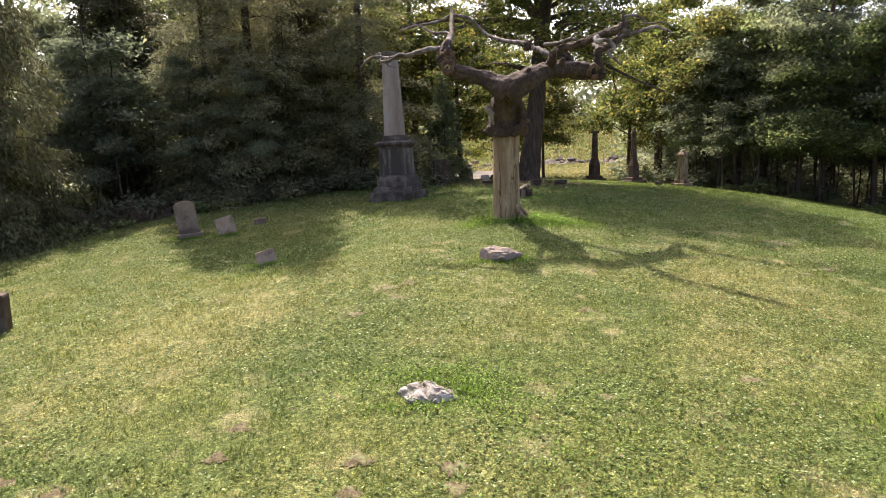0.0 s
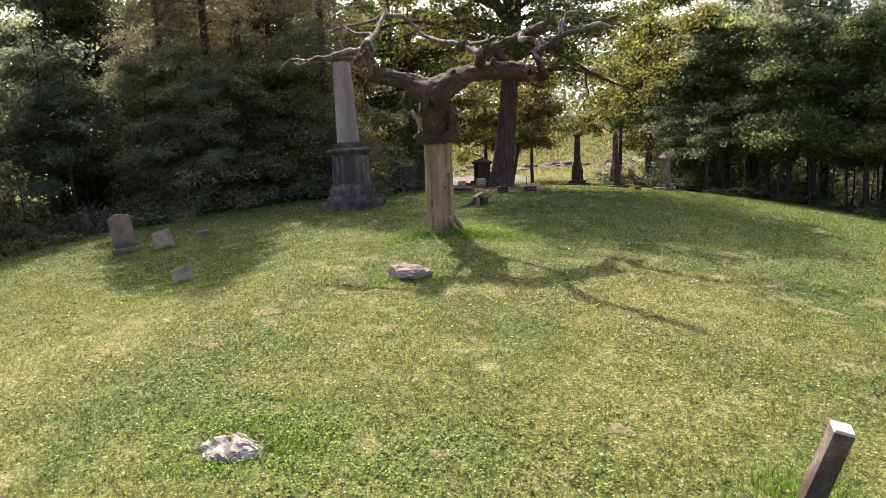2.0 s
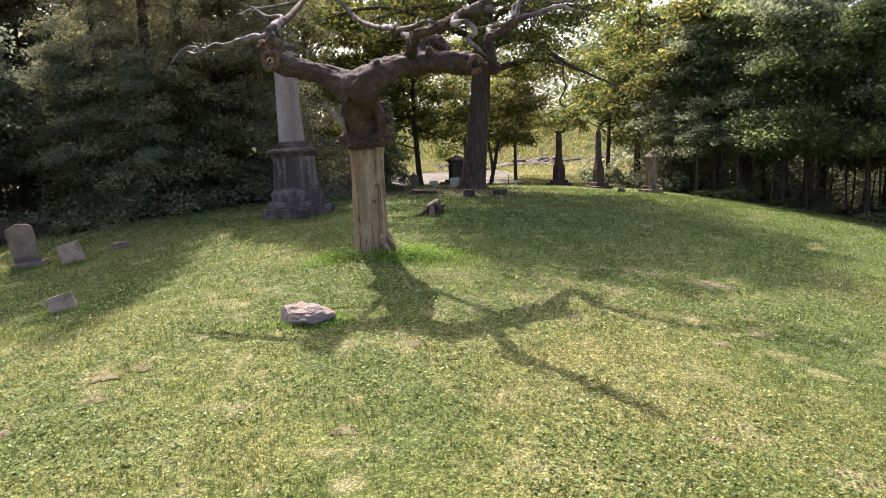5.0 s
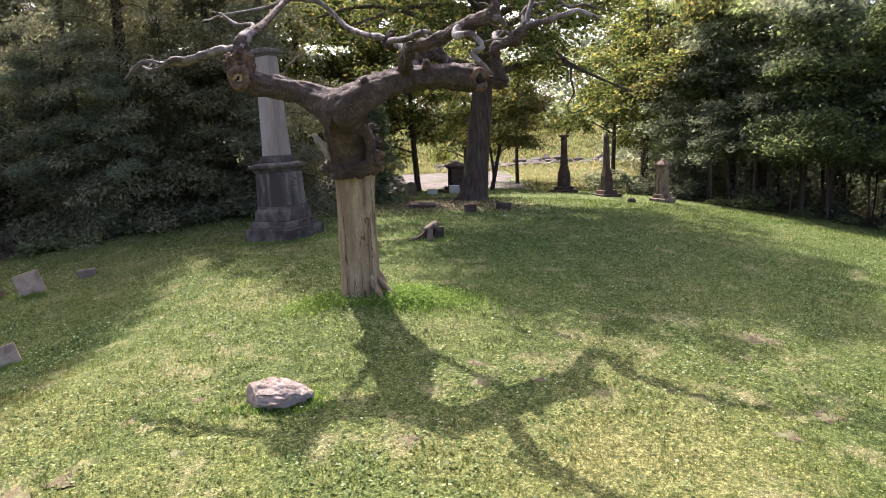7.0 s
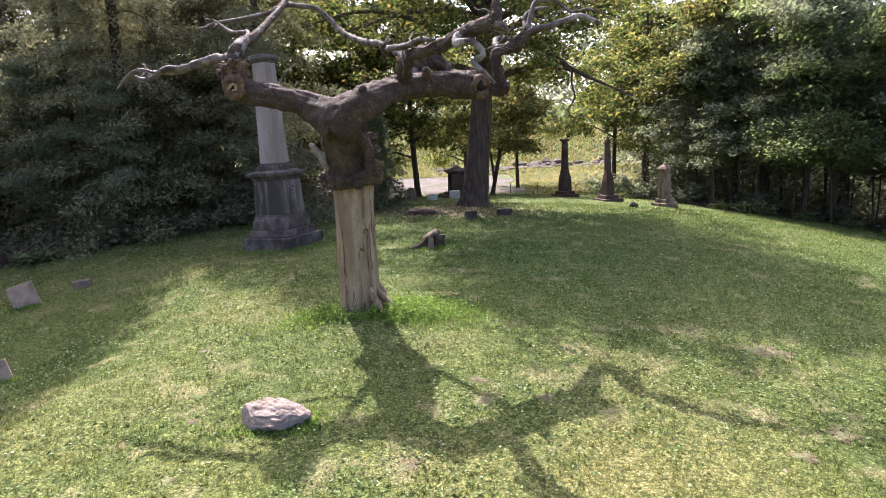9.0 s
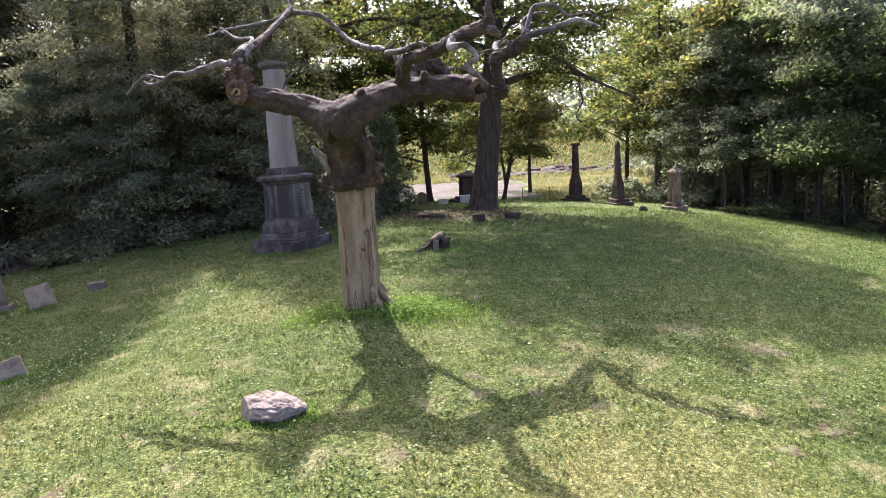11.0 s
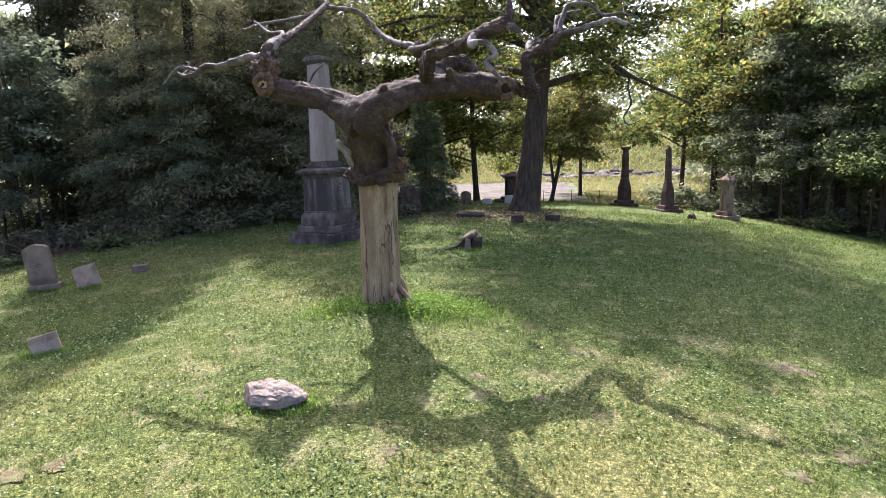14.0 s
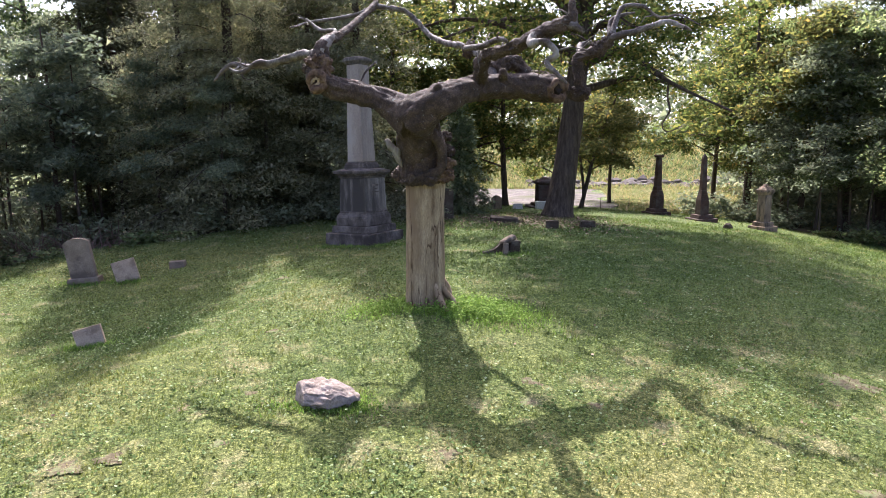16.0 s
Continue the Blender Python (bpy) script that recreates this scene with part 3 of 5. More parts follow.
# ---- trees ----
def broadleaf(name, label, at, height, base, radius, leaf, count, material, seed, trunk=0.2, lean=(0, 0), limbs=12, flat=0.55, droop=0.0, group="", bias=0.0, near=False, reaching=()):
    """A tapered trunk with limbs and a crown of clumps of leaves. base: the height at which the limbs begin; reaching: ends of long limbs, from the tree's foot."""
    rng = np.random.default_rng(seed)
    x, y = at
    tree = empty(name, pose(x, y, gz(x, y) - 0.05), label, "tree", group)
    axis = lambda t: Vector((lean[0] * t + 0.25 * math.sin(t * 5 + seed) * t, lean[1] * t + 0.25 * math.cos(t * 4 + seed) * t, height * t))
    pts = [(*axis(0), trunk * 1.6), (*axis(0.018), trunk * 1.28), (*axis(0.05), trunk * 1.1)] + [(*axis(t), trunk * (1.02 - 0.8 * t ** 1.3)) for t in (0.12, 0.25, 0.4, 0.6, 0.8, 0.97)]
    bm = tube(pts, 10, 0.5, 0.12, 2.0, seed)
    clumps = []
    for i in range(limbs):
        t0 = (base + (height - base) * (i + rng.uniform(0, 0.8)) / limbs * 0.88) / height
        start = axis(t0)
        a = i * 2.4 + rng.uniform(-0.5, 0.5)
        reach = radius * rng.uniform(0.7, 1.1) * (1 - 0.72 * ((t0 * height - base) / (height - base)) ** 1.6) * (1 - bias * math.cos(a))
        rise = rng.uniform(0.05, 0.4) * reach * (1 - droop)
        end = start + Vector((math.cos(a) * reach, math.sin(a) * reach, rise - droop * reach * 0.4))
        mid = start.lerp(end, 0.5) + Vector((rng.uniform(-.3, .3), rng.uniform(-.3, .3), reach * 0.12 + 0.1))
        r0 = max(trunk * 0.42 * (1 - t0 * 0.7), 0.03)
        tube([(*start, r0), (*mid, r0 * 0.6), (*end, 0.012)], 6, 0.6, 0.15, 3.0, seed + i, bm)
        for k in range(int(5 + reach * 2.2)):
            s = rng.uniform(0.25, 1.05)
            p = np.array(start.lerp(mid, min(1, s * 2)) if s < 0.5 else mid.lerp(end, (s - 0.5) * 2))
            p = p + rng.normal(0, 0.26 * reach * (0.35 + 0.5 * s), 3) * (1, 1, 0.45)
            clumps.append((*p, rng.uniform(0.25, 0.58)))
    for i, tip in enumerate(reaching):
        end = Vector(tip)
        start = axis(0.62 * end.z / height)
        mid = start.lerp(end, 0.5) + Vector((0.2 * math.sin(i * 3), 0.2 * math.cos(i * 5), 0.4))
        tube([(*start, trunk * 0.3), (*mid, trunk * 0.17), (*end, 0.012)], 6, 0.5, 0.15, 3.0, seed + i, bm)
        for k in range(16):
            p = np.array(mid.lerp(end, rng.uniform(0.1, 1.05))) + rng.normal(0, 1, 3) * (0.6, 0.6, 0.35)
            clumps.append((*p, rng.uniform(0.25, 0.5)))
    clumps = np.array(clumps)
    weight = np.where(np.arange(len(clumps)) < len(clumps) - 16 * len(reaching), 1.0, 2.0)
    pick = rng.choice(len(clumps), count, p=weight / weight.sum())
    c = clumps[pick, :3] + rng.normal(0, 1, (count, 3)) * clumps[pick, 3:4] * (0.8, 0.8, 0.38)
    c[:, 2] = np.maximum(c[:, 2], 0.15)
    part("trunk", bm, M_TRUNK, tree, "dark furrowed trunk and limbs", True)
    v, f = leaf_quads(c, leaf, rng, flat, 1.4) if near else leaf_tris(c, leaf, rng, flat)
    sheet_mesh("crown", v, f, material, tree)
    return tree


def spruce(name, label, at, height, radius, count, material, seed, skirt=0.3, size=0.3, group="", hang=0.0):
    """A tapered trunk with whorls of drooping boughs that carry flat needle sprays; hang: how far twigs trail from the boughs."""
    rng = np.random.default_rng(seed)
    x, y = at
    tree = empty(name, pose(x, y, gz(x, y) - 0.05), label, "spruce", group)
    bm = tube([(0, 0, 0, 0.011 * height + 0.03), (0.05, 0, height * 0.5, 0.007 * height), (0, 0.05, height, 0.02)], 8, 0.8, 0.1, 2.0, seed)
    boughs = int(20 * height)
    hs = skirt + (height - skirt) * rng.uniform(0, 1, boughs) ** 1.15
    hs[0] = height * 0.97
    ang = rng.uniform(0, 2 * math.pi, boughs)
    reach = radius * (1 - hs / height) ** 0.75 * rng.uniform(0.65, 1.12, boughs) + 0.15
    for h, a, r in list(zip(hs, ang, reach))[: boughs // 6]:
        tube([(0, 0, h, 0.03), (math.cos(a) * r * 0.5, math.sin(a) * r * 0.5, h - 0.03 * r, 0.02), (math.cos(a) * r * 0.95, math.sin(a) * r * 0.95, h - 0.2 * r, 0.008)], 4, 0.8, 0, 1, seed, bm)
    weight = reach ** 1.3
    pick = rng.choice(boughs, count, p=weight / weight.sum())
    s = rng.uniform(0.03, 1.0, count) ** 0.8
    s = np.round(s * 8) / 8 + rng.normal(0, 0.035, count)
    r, a, h = reach[pick] * s, ang[pick], hs[pick]
    side = rng.integers(-2, 3, count) * 0.13 * (1.25 - s)
    across = (side + rng.normal(0, 0.05, count)) * reach[pick]
    c = np.stack([np.cos(a) * r - np.sin(a) * across, np.sin(a) * r + np.cos(a) * across, h - 0.22 * reach[pick] * s ** 1.6 - 0.35 * np.abs(side) * reach[pick] - rng.normal(0.02, 0.09, count)], -1)
    trail = rng.uniform(0, 1, count) ** 1.4 * (0.5 + 0.5 * np.sin(pick * 7.3 + np.round(s * 8) * 2.1 + side * 40))
    c[:, 2] -= hang * trail
    c[:, 2] = np.maximum(c[:, 2], 0.1)
    fan = a + rng.normal(0, 1.1, count)
    u = np.stack([np.cos(fan), np.sin(fan), rng.normal(-0.25 - 2.2 * hang, 0.6, count)], -1)
    u /= np.linalg.norm(u, axis=1, keepdims=True)
    w = np.stack([-np.sin(fan), np.cos(fan), rng.normal(0, 0.5, count)], -1)
    w /= np.linalg.norm(w, axis=1, keepdims=True)
    ln_ = size * rng.uniform(0.6, 1.3, (count, 1))
    v = np.stack([c + w * ln_ * 0.21, c - w * ln_ * 0.21, c + u * ln_], 1).reshape(-1, 3)
    part("trunk", bm, M_TRUNK, tree, "straight dark trunk with bare boughs", True)
    sheet_mesh("crown", v, np.arange(3 * count).reshape(-1, 3), material, tree)
    return tree


def repeat(src, spots, rng):
    """Copies of a tree, each turned and scaled a little."""
    for x, y, s in spots:
        cp = copy_thing(src, pose(x, y, gz(x, y) - 0.05, 0, 0, rng.uniform(0, 360)))
        cp.scale = (s * rng.uniform(0.92, 1.08),) * 2 + (s,)


rng_place = random.Random(5)
WALL = "trees round the clearing"

# spruces that wall the clearing beside and behind the tall monument
spruce("spruce_tree", "tall dark green spruce with boughs down to the grass", (-7.4, 25.2), 17.5, 3.7, 100000, M_NEEDLE, 11, 0.3, 0.13, WALL)
sp_b = spruce("spruce_tree", "dense dark spruce at the edge of the lawn", (-3.3, 26.0), 14.9, 3.6, 80000, M_NEEDLE, 12, 0.2, 0.13, WALL)
sp_c = spruce("spruce_tree", "old spruce with drooping boughs beside the lawn", (-13.3, 18.5), 12.0, 3.2, 80000, M_DARKNEEDLE, 13, 0.4, 0.13, WALL, 0.5)
sp_d = spruce("spruce_tree", "spruce in the second row of the wood", (-13.6, 28.0), 14.5, 3.4, 28000, M_DARKNEEDLE, 15, 1.2, 0.2, WALL)
repeat(sp_d, ((-6.2, 29.5, 1.0), (-14.5, 30.5, 1.1), (-21.5, 22.0, 1.05), (-15.5, 31.5, 1.05), (-5.9, 24.6, 0.47)), rng_place)
repeat(sp_b, ((-9.0, 25.0, 0.92),), rng_place)
repeat(sp_c, ((-17.2, 15.6, 1.1),), rng_place)
spruce("spruce_tree", "young pale green spruce behind the tall monument", (-0.1, 27.4), 4.2, 1.3, 15000, M_YOUNG, 14, 0.1, 0.15)

MAPLE_ARMS = (((4.06, 27.20, 6.41, 0.170), (4.72, 26.60, 6.64, 0.150), (5.56, 26.10, 6.35, 0.120), (6.21, 25.70, 5.77, 0.080), (7.01, 25.40, 5.25, 0.045), (8.24, 25.00, 4.61, 0.030)), ((4.30, 27.20, 6.85, 0.170), (3.90, 26.80, 7.30, 0.150), (3.29, 26.50, 7.47, 0.140), (2.68, 26.20, 7.58, 0.120), (1.71, 26.00, 7.55, 0.090), (0.65, 25.80, 7.31, 0.060), (-0.40, 25.60, 6.97, 0.020)), ((6.55, 25.60, 5.55, 0.035), (6.52, 25.60, 5.12, 0.032), (6.60, 25.50, 4.66, 0.026), (6.38, 25.45, 4.30, 0.024), (6.52, 25.40, 4.05, 0.02), (6.95, 25.40, 4.22, 0.008)), ((4.57, 27.30, 7.47, 0.120), (5.60, 26.80, 7.86, 0.090), (6.76, 26.30, 7.37, 0.060), (7.87, 26.00, 7.43, 0.030)))
# unseen limbs high overhead, added to cast leaf shade on the mound
MAPLE_SHADE_REACH = ((-2.2, -4.6, 9.7), (-1.2, -4.2, 10.0), (-2.9, -3.3, 9.9), (0.0, -3.5, 10.4), (2.2, -3.0, 10.2), (-3.2, -1.2, 10.3))
# the great leaning tree behind the mound's crest
MAPLE = broadleaf("maple_tree", "large old maple with a leaning dark trunk and yellowing leaves", (3.37, 27.1), 13.6, 4.0, 6.6, 0.092, 105000, M_MAPLE, 21, 0.41, (1.7, 0.4), 30, 0.3, 0.3, "", 0.35, True, MAPLE_SHADE_REACH)
for k, pts in enumerate(MAPLE_ARMS):
    shift = MAPLE.matrix_world.translation
    part("limb", tube([(x - shift.x, y - shift.y, z - shift.z, r) for x, y, z, r in pts], 10, 0.15, 0.15, 3.0, k), M_TRUNK, MAPLE, "dark crooked limb", True)

# leafy trees behind and to the sides
bl_a = broadleaf("leafy_tree", "broad green tree with a dark trunk in the wood's edge", (16.2, 33.5), 13.0, 2.6, 4.4, 0.095, 34000, M_MIDLEAF, 31, 0.2, (0.4, 0), 15, 0.25, 0.25, WALL)
bl_b = broadleaf("leafy_tree", "green tree with yellow tints in the wood's edge", (12.6, 39.0), 11.5, 2.2, 4.2, 0.125, 15000, M_MAPLE, 32, 0.16, (0.3, 0), 14, 0.25, 0.25, WALL)
bl_c = broadleaf("leafy_tree", "yellowing tree at the wood's edge", (13.4, 34.2), 9.5, 2.6, 3.6, 0.115, 19000, M_GOLD, 33, 0.13, (0.5, 0), 13, 0.25, 0.3, WALL)
bl_d = broadleaf("leafy_tree", "slim dark tree in the shade of the wood", (17.2, 30.0), 12.0, 2.8, 3.2, 0.1, 26000, M_DARKLEAF, 34, 0.14, (0.2, 0), 13, 0.25, 0.25, WALL)
repeat(bl_a, ((20.5, 35.0, 1.05), (26.0, 33.0, 1.0), (-12.0, 35.5, 1.15), (-20.0, 31.5, 1.2), (-25.0, 20.0, 1.1), (22.5, 27.5, 0.95)), rng_place)
repeat(bl_b, ((-2.0, 38.5, 1.25), (-4.5, 35.0, 1.1), (-8.5, 37.0, 1.2), (-0.78, 36.3, 0.9), (0.82, 37.4, 0.9), (13.5, 42.0, 1.1), (-16.0, 37.0, 1.2)), rng_place)
repeat(bl_b, ((-2.6, 41.0, 0.85), (3.4, 41.5, 0.8), (12.2, 44.0, 0.85)), rng_place)
repeat(bl_c, ((6.4, 43.5, 0.8), (23.0, 31.5, 0.9), (-19.0, 18.5, 0.8)), rng_place)
repeat(bl_d, ((21.8, 32.2, 0.95), (15.2, 34.0, 0.9), (20.0, 28.8, 0.8), (-9.3, 23.9, 0.5), (-12.6, 23.4, 0.6), (-6.9, 23.6, 0.42), (-9.5, 32.5, 1.0), (-15.5, 28.5, 1.0)), rng_place)
bl_e = broadleaf("leafy_tree", "grey-green leafy tree with low limbs at the lawn's edge", (18.4, 28.0), 8.5, 1.9, 2.9, 0.08, 36000, M_MIDLEAF, 35, 0.11, (-0.3, -0.4), 15, 0.25, 0.3, WALL)
repeat(bl_e, ((16.2, 30.2, 0.95), (20.6, 26.2, 1.0), (14.3, 32.2, 0.8), (23.2, 24.6, 1.0)), rng_place)
twin = broadleaf("leafy_tree", "slender two-stemmed tree with thin yellow-green leaves", (4.5, 36.6), 6.4, 1.6, 2.6, 0.10, 12000, M_GOLD, 41, 0.1, (1.6, 0), 12, 0.5, 0.1)
part("stem", tube([(0.12, 0, 0.55, 0.08), (0.12, 0, 1.0, 0.07), (0.02, 0.02, 1.8, 0.06), (-0.12, 0.05, 2.7, 0.045), (-0.4, 0.1, 3.9, 0.02)], 8, 0.3, 0.12, 3.0, 4.0), M_TRUNK, twin, "thin second stem", True)
sap = broadleaf("sapling", "thin bare-stemmed sapling in the shade of the wood", (15.4, 31.2), 6.5, 2.4, 1.3, 0.11, 2400, M_DARKLEAF, 51, 0.05, (0.2, 0.1), 8, 0.5, 0.1, "saplings in the wood")
repeat(sap, [(12.4 + 0.37 * i + rng_place.uniform(-0.3, 0.3), 32.0 + 2.6 * math.sin(i * 2.1) + rng_place.uniform(-0.6, 0.8), rng_place.uniform(0.6, 1.2)) for i in range(38)], rng_place)
repeat(sap, [(-16.5 + 0.8 * i, 24.0 + 1.6 * math.sin(i * 1.7) + rng_place.uniform(0, 1.5), rng_place.uniform(0.7, 1.1)) for i in range(8)], rng_place)


def shrub(name, label, at, r, h, count, leaf, material, seed, group=""):
    """A low bush: thin stems from one root and loose leaves."""
    rng = np.random.default_rng(seed)
    x, y = at
    b = empty(name, pose(x, y, gz(x, y) - 0.03), label, "shrub", group)
    bm = bmesh.new()
    tips = []
    for i in range(9):
        a, q = i * 2.4 + rng.uniform(-0.4, 0.4), r * rng.uniform(0.35, 1.0)
        tip = (math.cos(a) * q, math.sin(a) * q, h * rng.uniform(0.5, 1.0))
        tube([(0, 0, 0, 0.015), (tip[0] * 0.4, tip[1] * 0.4, tip[2] * 0.6, 0.01), (*tip, 0.004)], 5, 0.3, 0, 1, i, bm)
        tips.append(tip)
    part("stems", bm, M_TWIG, b)
    t = np.array(tips)[rng.integers(0, 9, count)]
    c = t * rng.uniform(0.35, 1.05, (count, 1)) + rng.normal(0, 1, (count, 3)) * (r * 0.22, r * 0.22, h * 0.13)
    c[:, 2] = np.maximum(c[:, 2], 0.05)
    v, f = leaf_quads(c, leaf, rng, 0.5)
    sheet_mesh("leaves", v, f, material, b)
    return b


EDGE = "bushes along the lawn's edge"
sh_a = shrub("shrub", "low broad-leaved weeds at the foot of the spruces", (-8.6, 21.6), 0.5, 0.4, 420, 0.085, M_SHRUB, 61, EDGE)
sh_b = shrub("shrub", "dark leafy bush at the lawn's edge", (-10.9, 22.6), 0.9, 0.9, 900, 0.11, M_DARKLEAF, 62, EDGE)
sh_c = shrub("shrub", "pale green weeds at the edge of the right-hand wood", (13.9, 29.4), 0.8, 0.5, 600, 0.11, M_SHRUB, 63, EDGE)
sh_c["label"] = "pale green weeds at the edge of the wood"
repeat(sh_a, ((-8.0, 21.9, 0.8), (-7.4, 22.2, 0.7), (-10.4, 20.3, 0.8), (-11.2, 19.8, 1.0), (-11.9, 19.5, 1.1), (-12.6, 18.8, 1.0), (-13.4, 18.2, 1.1)), rng_place)
repeat(sh_b, ((-12.4, 22.0, 1.0), (-13.0, 20.6, 1.1), (-7.0, 23.4, 0.9), (-5.2, 23.9, 0.8), (-3.4, 24.6, 0.8), (12.2, 32.2, 0.9), (14.8, 31.0, 0.9), (17.4, 30.0, 0.8), (19.0, 28.5, 0.8), (-1.3, 30.2, 0.9), (9.8, 35.0, 1.2), (11.2, 34.4, 1.1)), rng_place)
repeat(sh_c, ((15.6, 28.9, 0.7), (16.8, 28.0, 0.7), (17.8, 27.0, 0.7), (13.0, 30.3, 0.6), (19.0, 26.0, 0.7)), rng_place)


def brush_pile(at):
    x, y = at
    rng = random.Random(8)
    bm = bmesh.new()
    for i in range(46):
        a, q, up = rng.uniform(0, 6.3), rng.uniform(0.2, 1.0), rng.uniform(0.1, 0.9)
        sx, sy = rng.uniform(-0.9, 0.9), rng.uniform(-0.5, 0.5)
        tube([(sx, sy, 0.02, 0.014), (sx + math.cos(a) * q * 0.5, sy + math.sin(a) * q * 0.5, up * 0.7, 0.009), (sx + math.cos(a) * q, sy + math.sin(a) * q, up, 0.003)], 5, 0.3, 0.1, 3, i, bm)
    ob = part("brushwood", bm, M_TWIG)
    ob.matrix_world = pose(x, y, gz(x, y))
    tagged(ob, "heap of dry reddish brushwood at the lawn's edge", "brushwood")


brush_pile((-10.1, 21.7))
brush_pile((-11.6, 21.2))


def far_woods():
    """The woods behind the clearing: stems and leaves that nobody could count."""
    rng = np.random.default_rng(77)
    vs, fs, at = [], [], 0
    for x0, x1, y0, y1, h, n, size in ((-45, -7, 38, 54, 17, 17000, 0.34), (14, 60, 42, 58, 8, 26000, 0.27), (-60, 70, 82, 110, 17, 26000, 0.6), (-44, -24, 4, 36, 16, 17000, 0.34), (32, 50, 8, 42, 8, 18000, 0.28), (12.5, 34, 33.5, 41, 3.6, 40000, 0.13), (-22, -4, 27, 37, 2.6, 14000, 0.17)):
        x, y = rng.uniform(x0, x1, n), rng.uniform(y0, y1, n)
        g = ground_z(x, y)
        z = g + h * rng.uniform(0.03, 1, n) ** 0.9 * (0.75 + 0.25 * np.sin(x * 0.9) * np.cos(y * 0.7))
        v, f = leaf_tris(np.stack([x, y, z], -1), size, rng, 0.3)
        vs.append(v)
        fs.append(f + at)
        at += len(v)
    v, f = np.concatenate(vs), np.concatenate(fs)
    ob = sheet_mesh("far_woods", v, f, M_DARKLEAF)
    tagged(ob, "deep green woods behind the clearing", "woods", kind="stuff")


far_woods()


def in_wood(x, y):
    """True on the shaded floor under the trees beside the lawn."""
    wave = 0.5 * np.sin(x * 1.1) + 0.3 * np.sin(x * 2.7 + 1)
    right = (x > 11.3) & (y > 30.9 - 0.56 * (x - 12) + wave) & (y < 46)
    left = (x < -3.2) & (y > np.maximum(25.0 + 0.72 * (x + 4), 15.0) + wave) & (y < 44)
    return right | left


def forest_floor():
    """A leaf-mould sheet added and coloured dark to carry the shade under the trees."""
    for x0, x1, y0, y1 in ((11.0, 44.0, 13.0, 46.5), (-34.0, -3.0, 14.0, 44.5)):
        xs, ys = np.arange(x0, x1, 0.3), np.arange(y0, y1, 0.3)
        gx, gy = np.meshgrid(xs, ys)
        v = np.stack([gx, gy, ground_z(gx, gy) + 0.025], -1).reshape(-1, 3)
        i = np.arange(len(v)).reshape(gx.shape)
        keep = in_wood(gx, gy)
        ok = keep[:-1, :-1] & keep[:-1, 1:] & keep[1:, 1:] & keep[1:, :-1]
        f = np.stack([i[:-1, :-1], i[:-1, 1:], i[1:, 1:], i[1:, :-1]], -1)[ok]
        tagged(sheet_mesh("forest_floor", v, f, M_FLOOR, smooth=True), "added leaf-mould sheet, coloured dark for the shade under the trees", "forest floor", kind="structure")


forest_floor()


# ---- gravel lot, rubble and yellow bank behind the mound ----
def gravel_lot():
    xs, ys = np.linspace(-9, 6.5, 45), np.linspace(41.5, 56.5, 40)
    gx, gy = np.meshgrid(xs, ys)
    gx = gx + 0.6 * np.sin(gy * 0.9)
    gy = gy + 0.7 * np.sin(gx * 0.7)
    v = np.stack([gx, gy, ground_z(gx, gy) + 0.02], -1).reshape(-1, 3)
    i = np.arange(len(v)).reshape(gx.shape)
    f = np.stack([i[:-1, :-1], i[:-1, 1:], i[1:, 1:], i[1:, :-1]], -1).reshape(-1, 4)
    tagged(sheet_mesh("gravel_lot", v, f, M_GRAVEL, smooth=True), "bare pinkish grey gravel lot beyond the mound", "gravel", kind="structure")


gravel_lot()


def bank():
    rng = np.random.default_rng(15)
    n = 56000
    x, y = rng.uniform(-14, 26, n), rng.uniform(55.5, 80, n)
    x[:16000], y[:16000] = rng.uniform(6.8, 17, 16000), 37.5 + 18.5 * rng.uniform(0, 1, 16000)
    keep = ~((np.abs(y - 59.5 - 0.12 * (x - 8)) < 1.1) & (x > 1))
    x, y = x[keep], y[keep]
    z = ground_z(x, y)
    n = len(x)
    h, wd, a = rng.uniform(0.12, 0.5, n), rng.uniform(0.03, 0.08, n), rng.uniform(0, 6.3, n)
    h = np.where(y < 55.5, h * 0.5, h)
    dx, dy = np.cos(a) * wd, np.sin(a) * wd
    ln_ = rng.normal(0, 0.3, (n, 2))
    v = np.stack([np.stack([x - dx, y - dy, z - 0.02], -1), np.stack([x + dx, y + dy, z - 0.02], -1), np.stack([x + ln_[:, 0], y + ln_[:, 1], z + h], -1)], 1).reshape(-1, 3)
    f = np.arange(3 * n).reshape(-1, 3)
    tagged(sheet_mesh("tall_grass", v, f, M_HAY), "tall yellow grass on the bank beyond the lot", "tall grass", kind="stuff")
    bm = bmesh.new()
    for i in range(340):
        px = rng.uniform(1, 20)
        py = 59.3 + 0.12 * (px - 8) + 0.8 * math.sin(px * 0.8) + rng.normal(0, 1.0)
        r = rng.uniform(0.1, 0.3) + 0.25 * rng.uniform(0, 1) ** 4
        lump(r, i * 1.3, 0.5, 1.8, 1, (1.2, 1, 0.7), (px, py, gz(px, py) + r * 0.3), bm)
    tagged(part("rubble", bm, M_RUBBLE), "line of grey rubble stones at the foot of the bank", "rubble", kind="stuff")


bank()


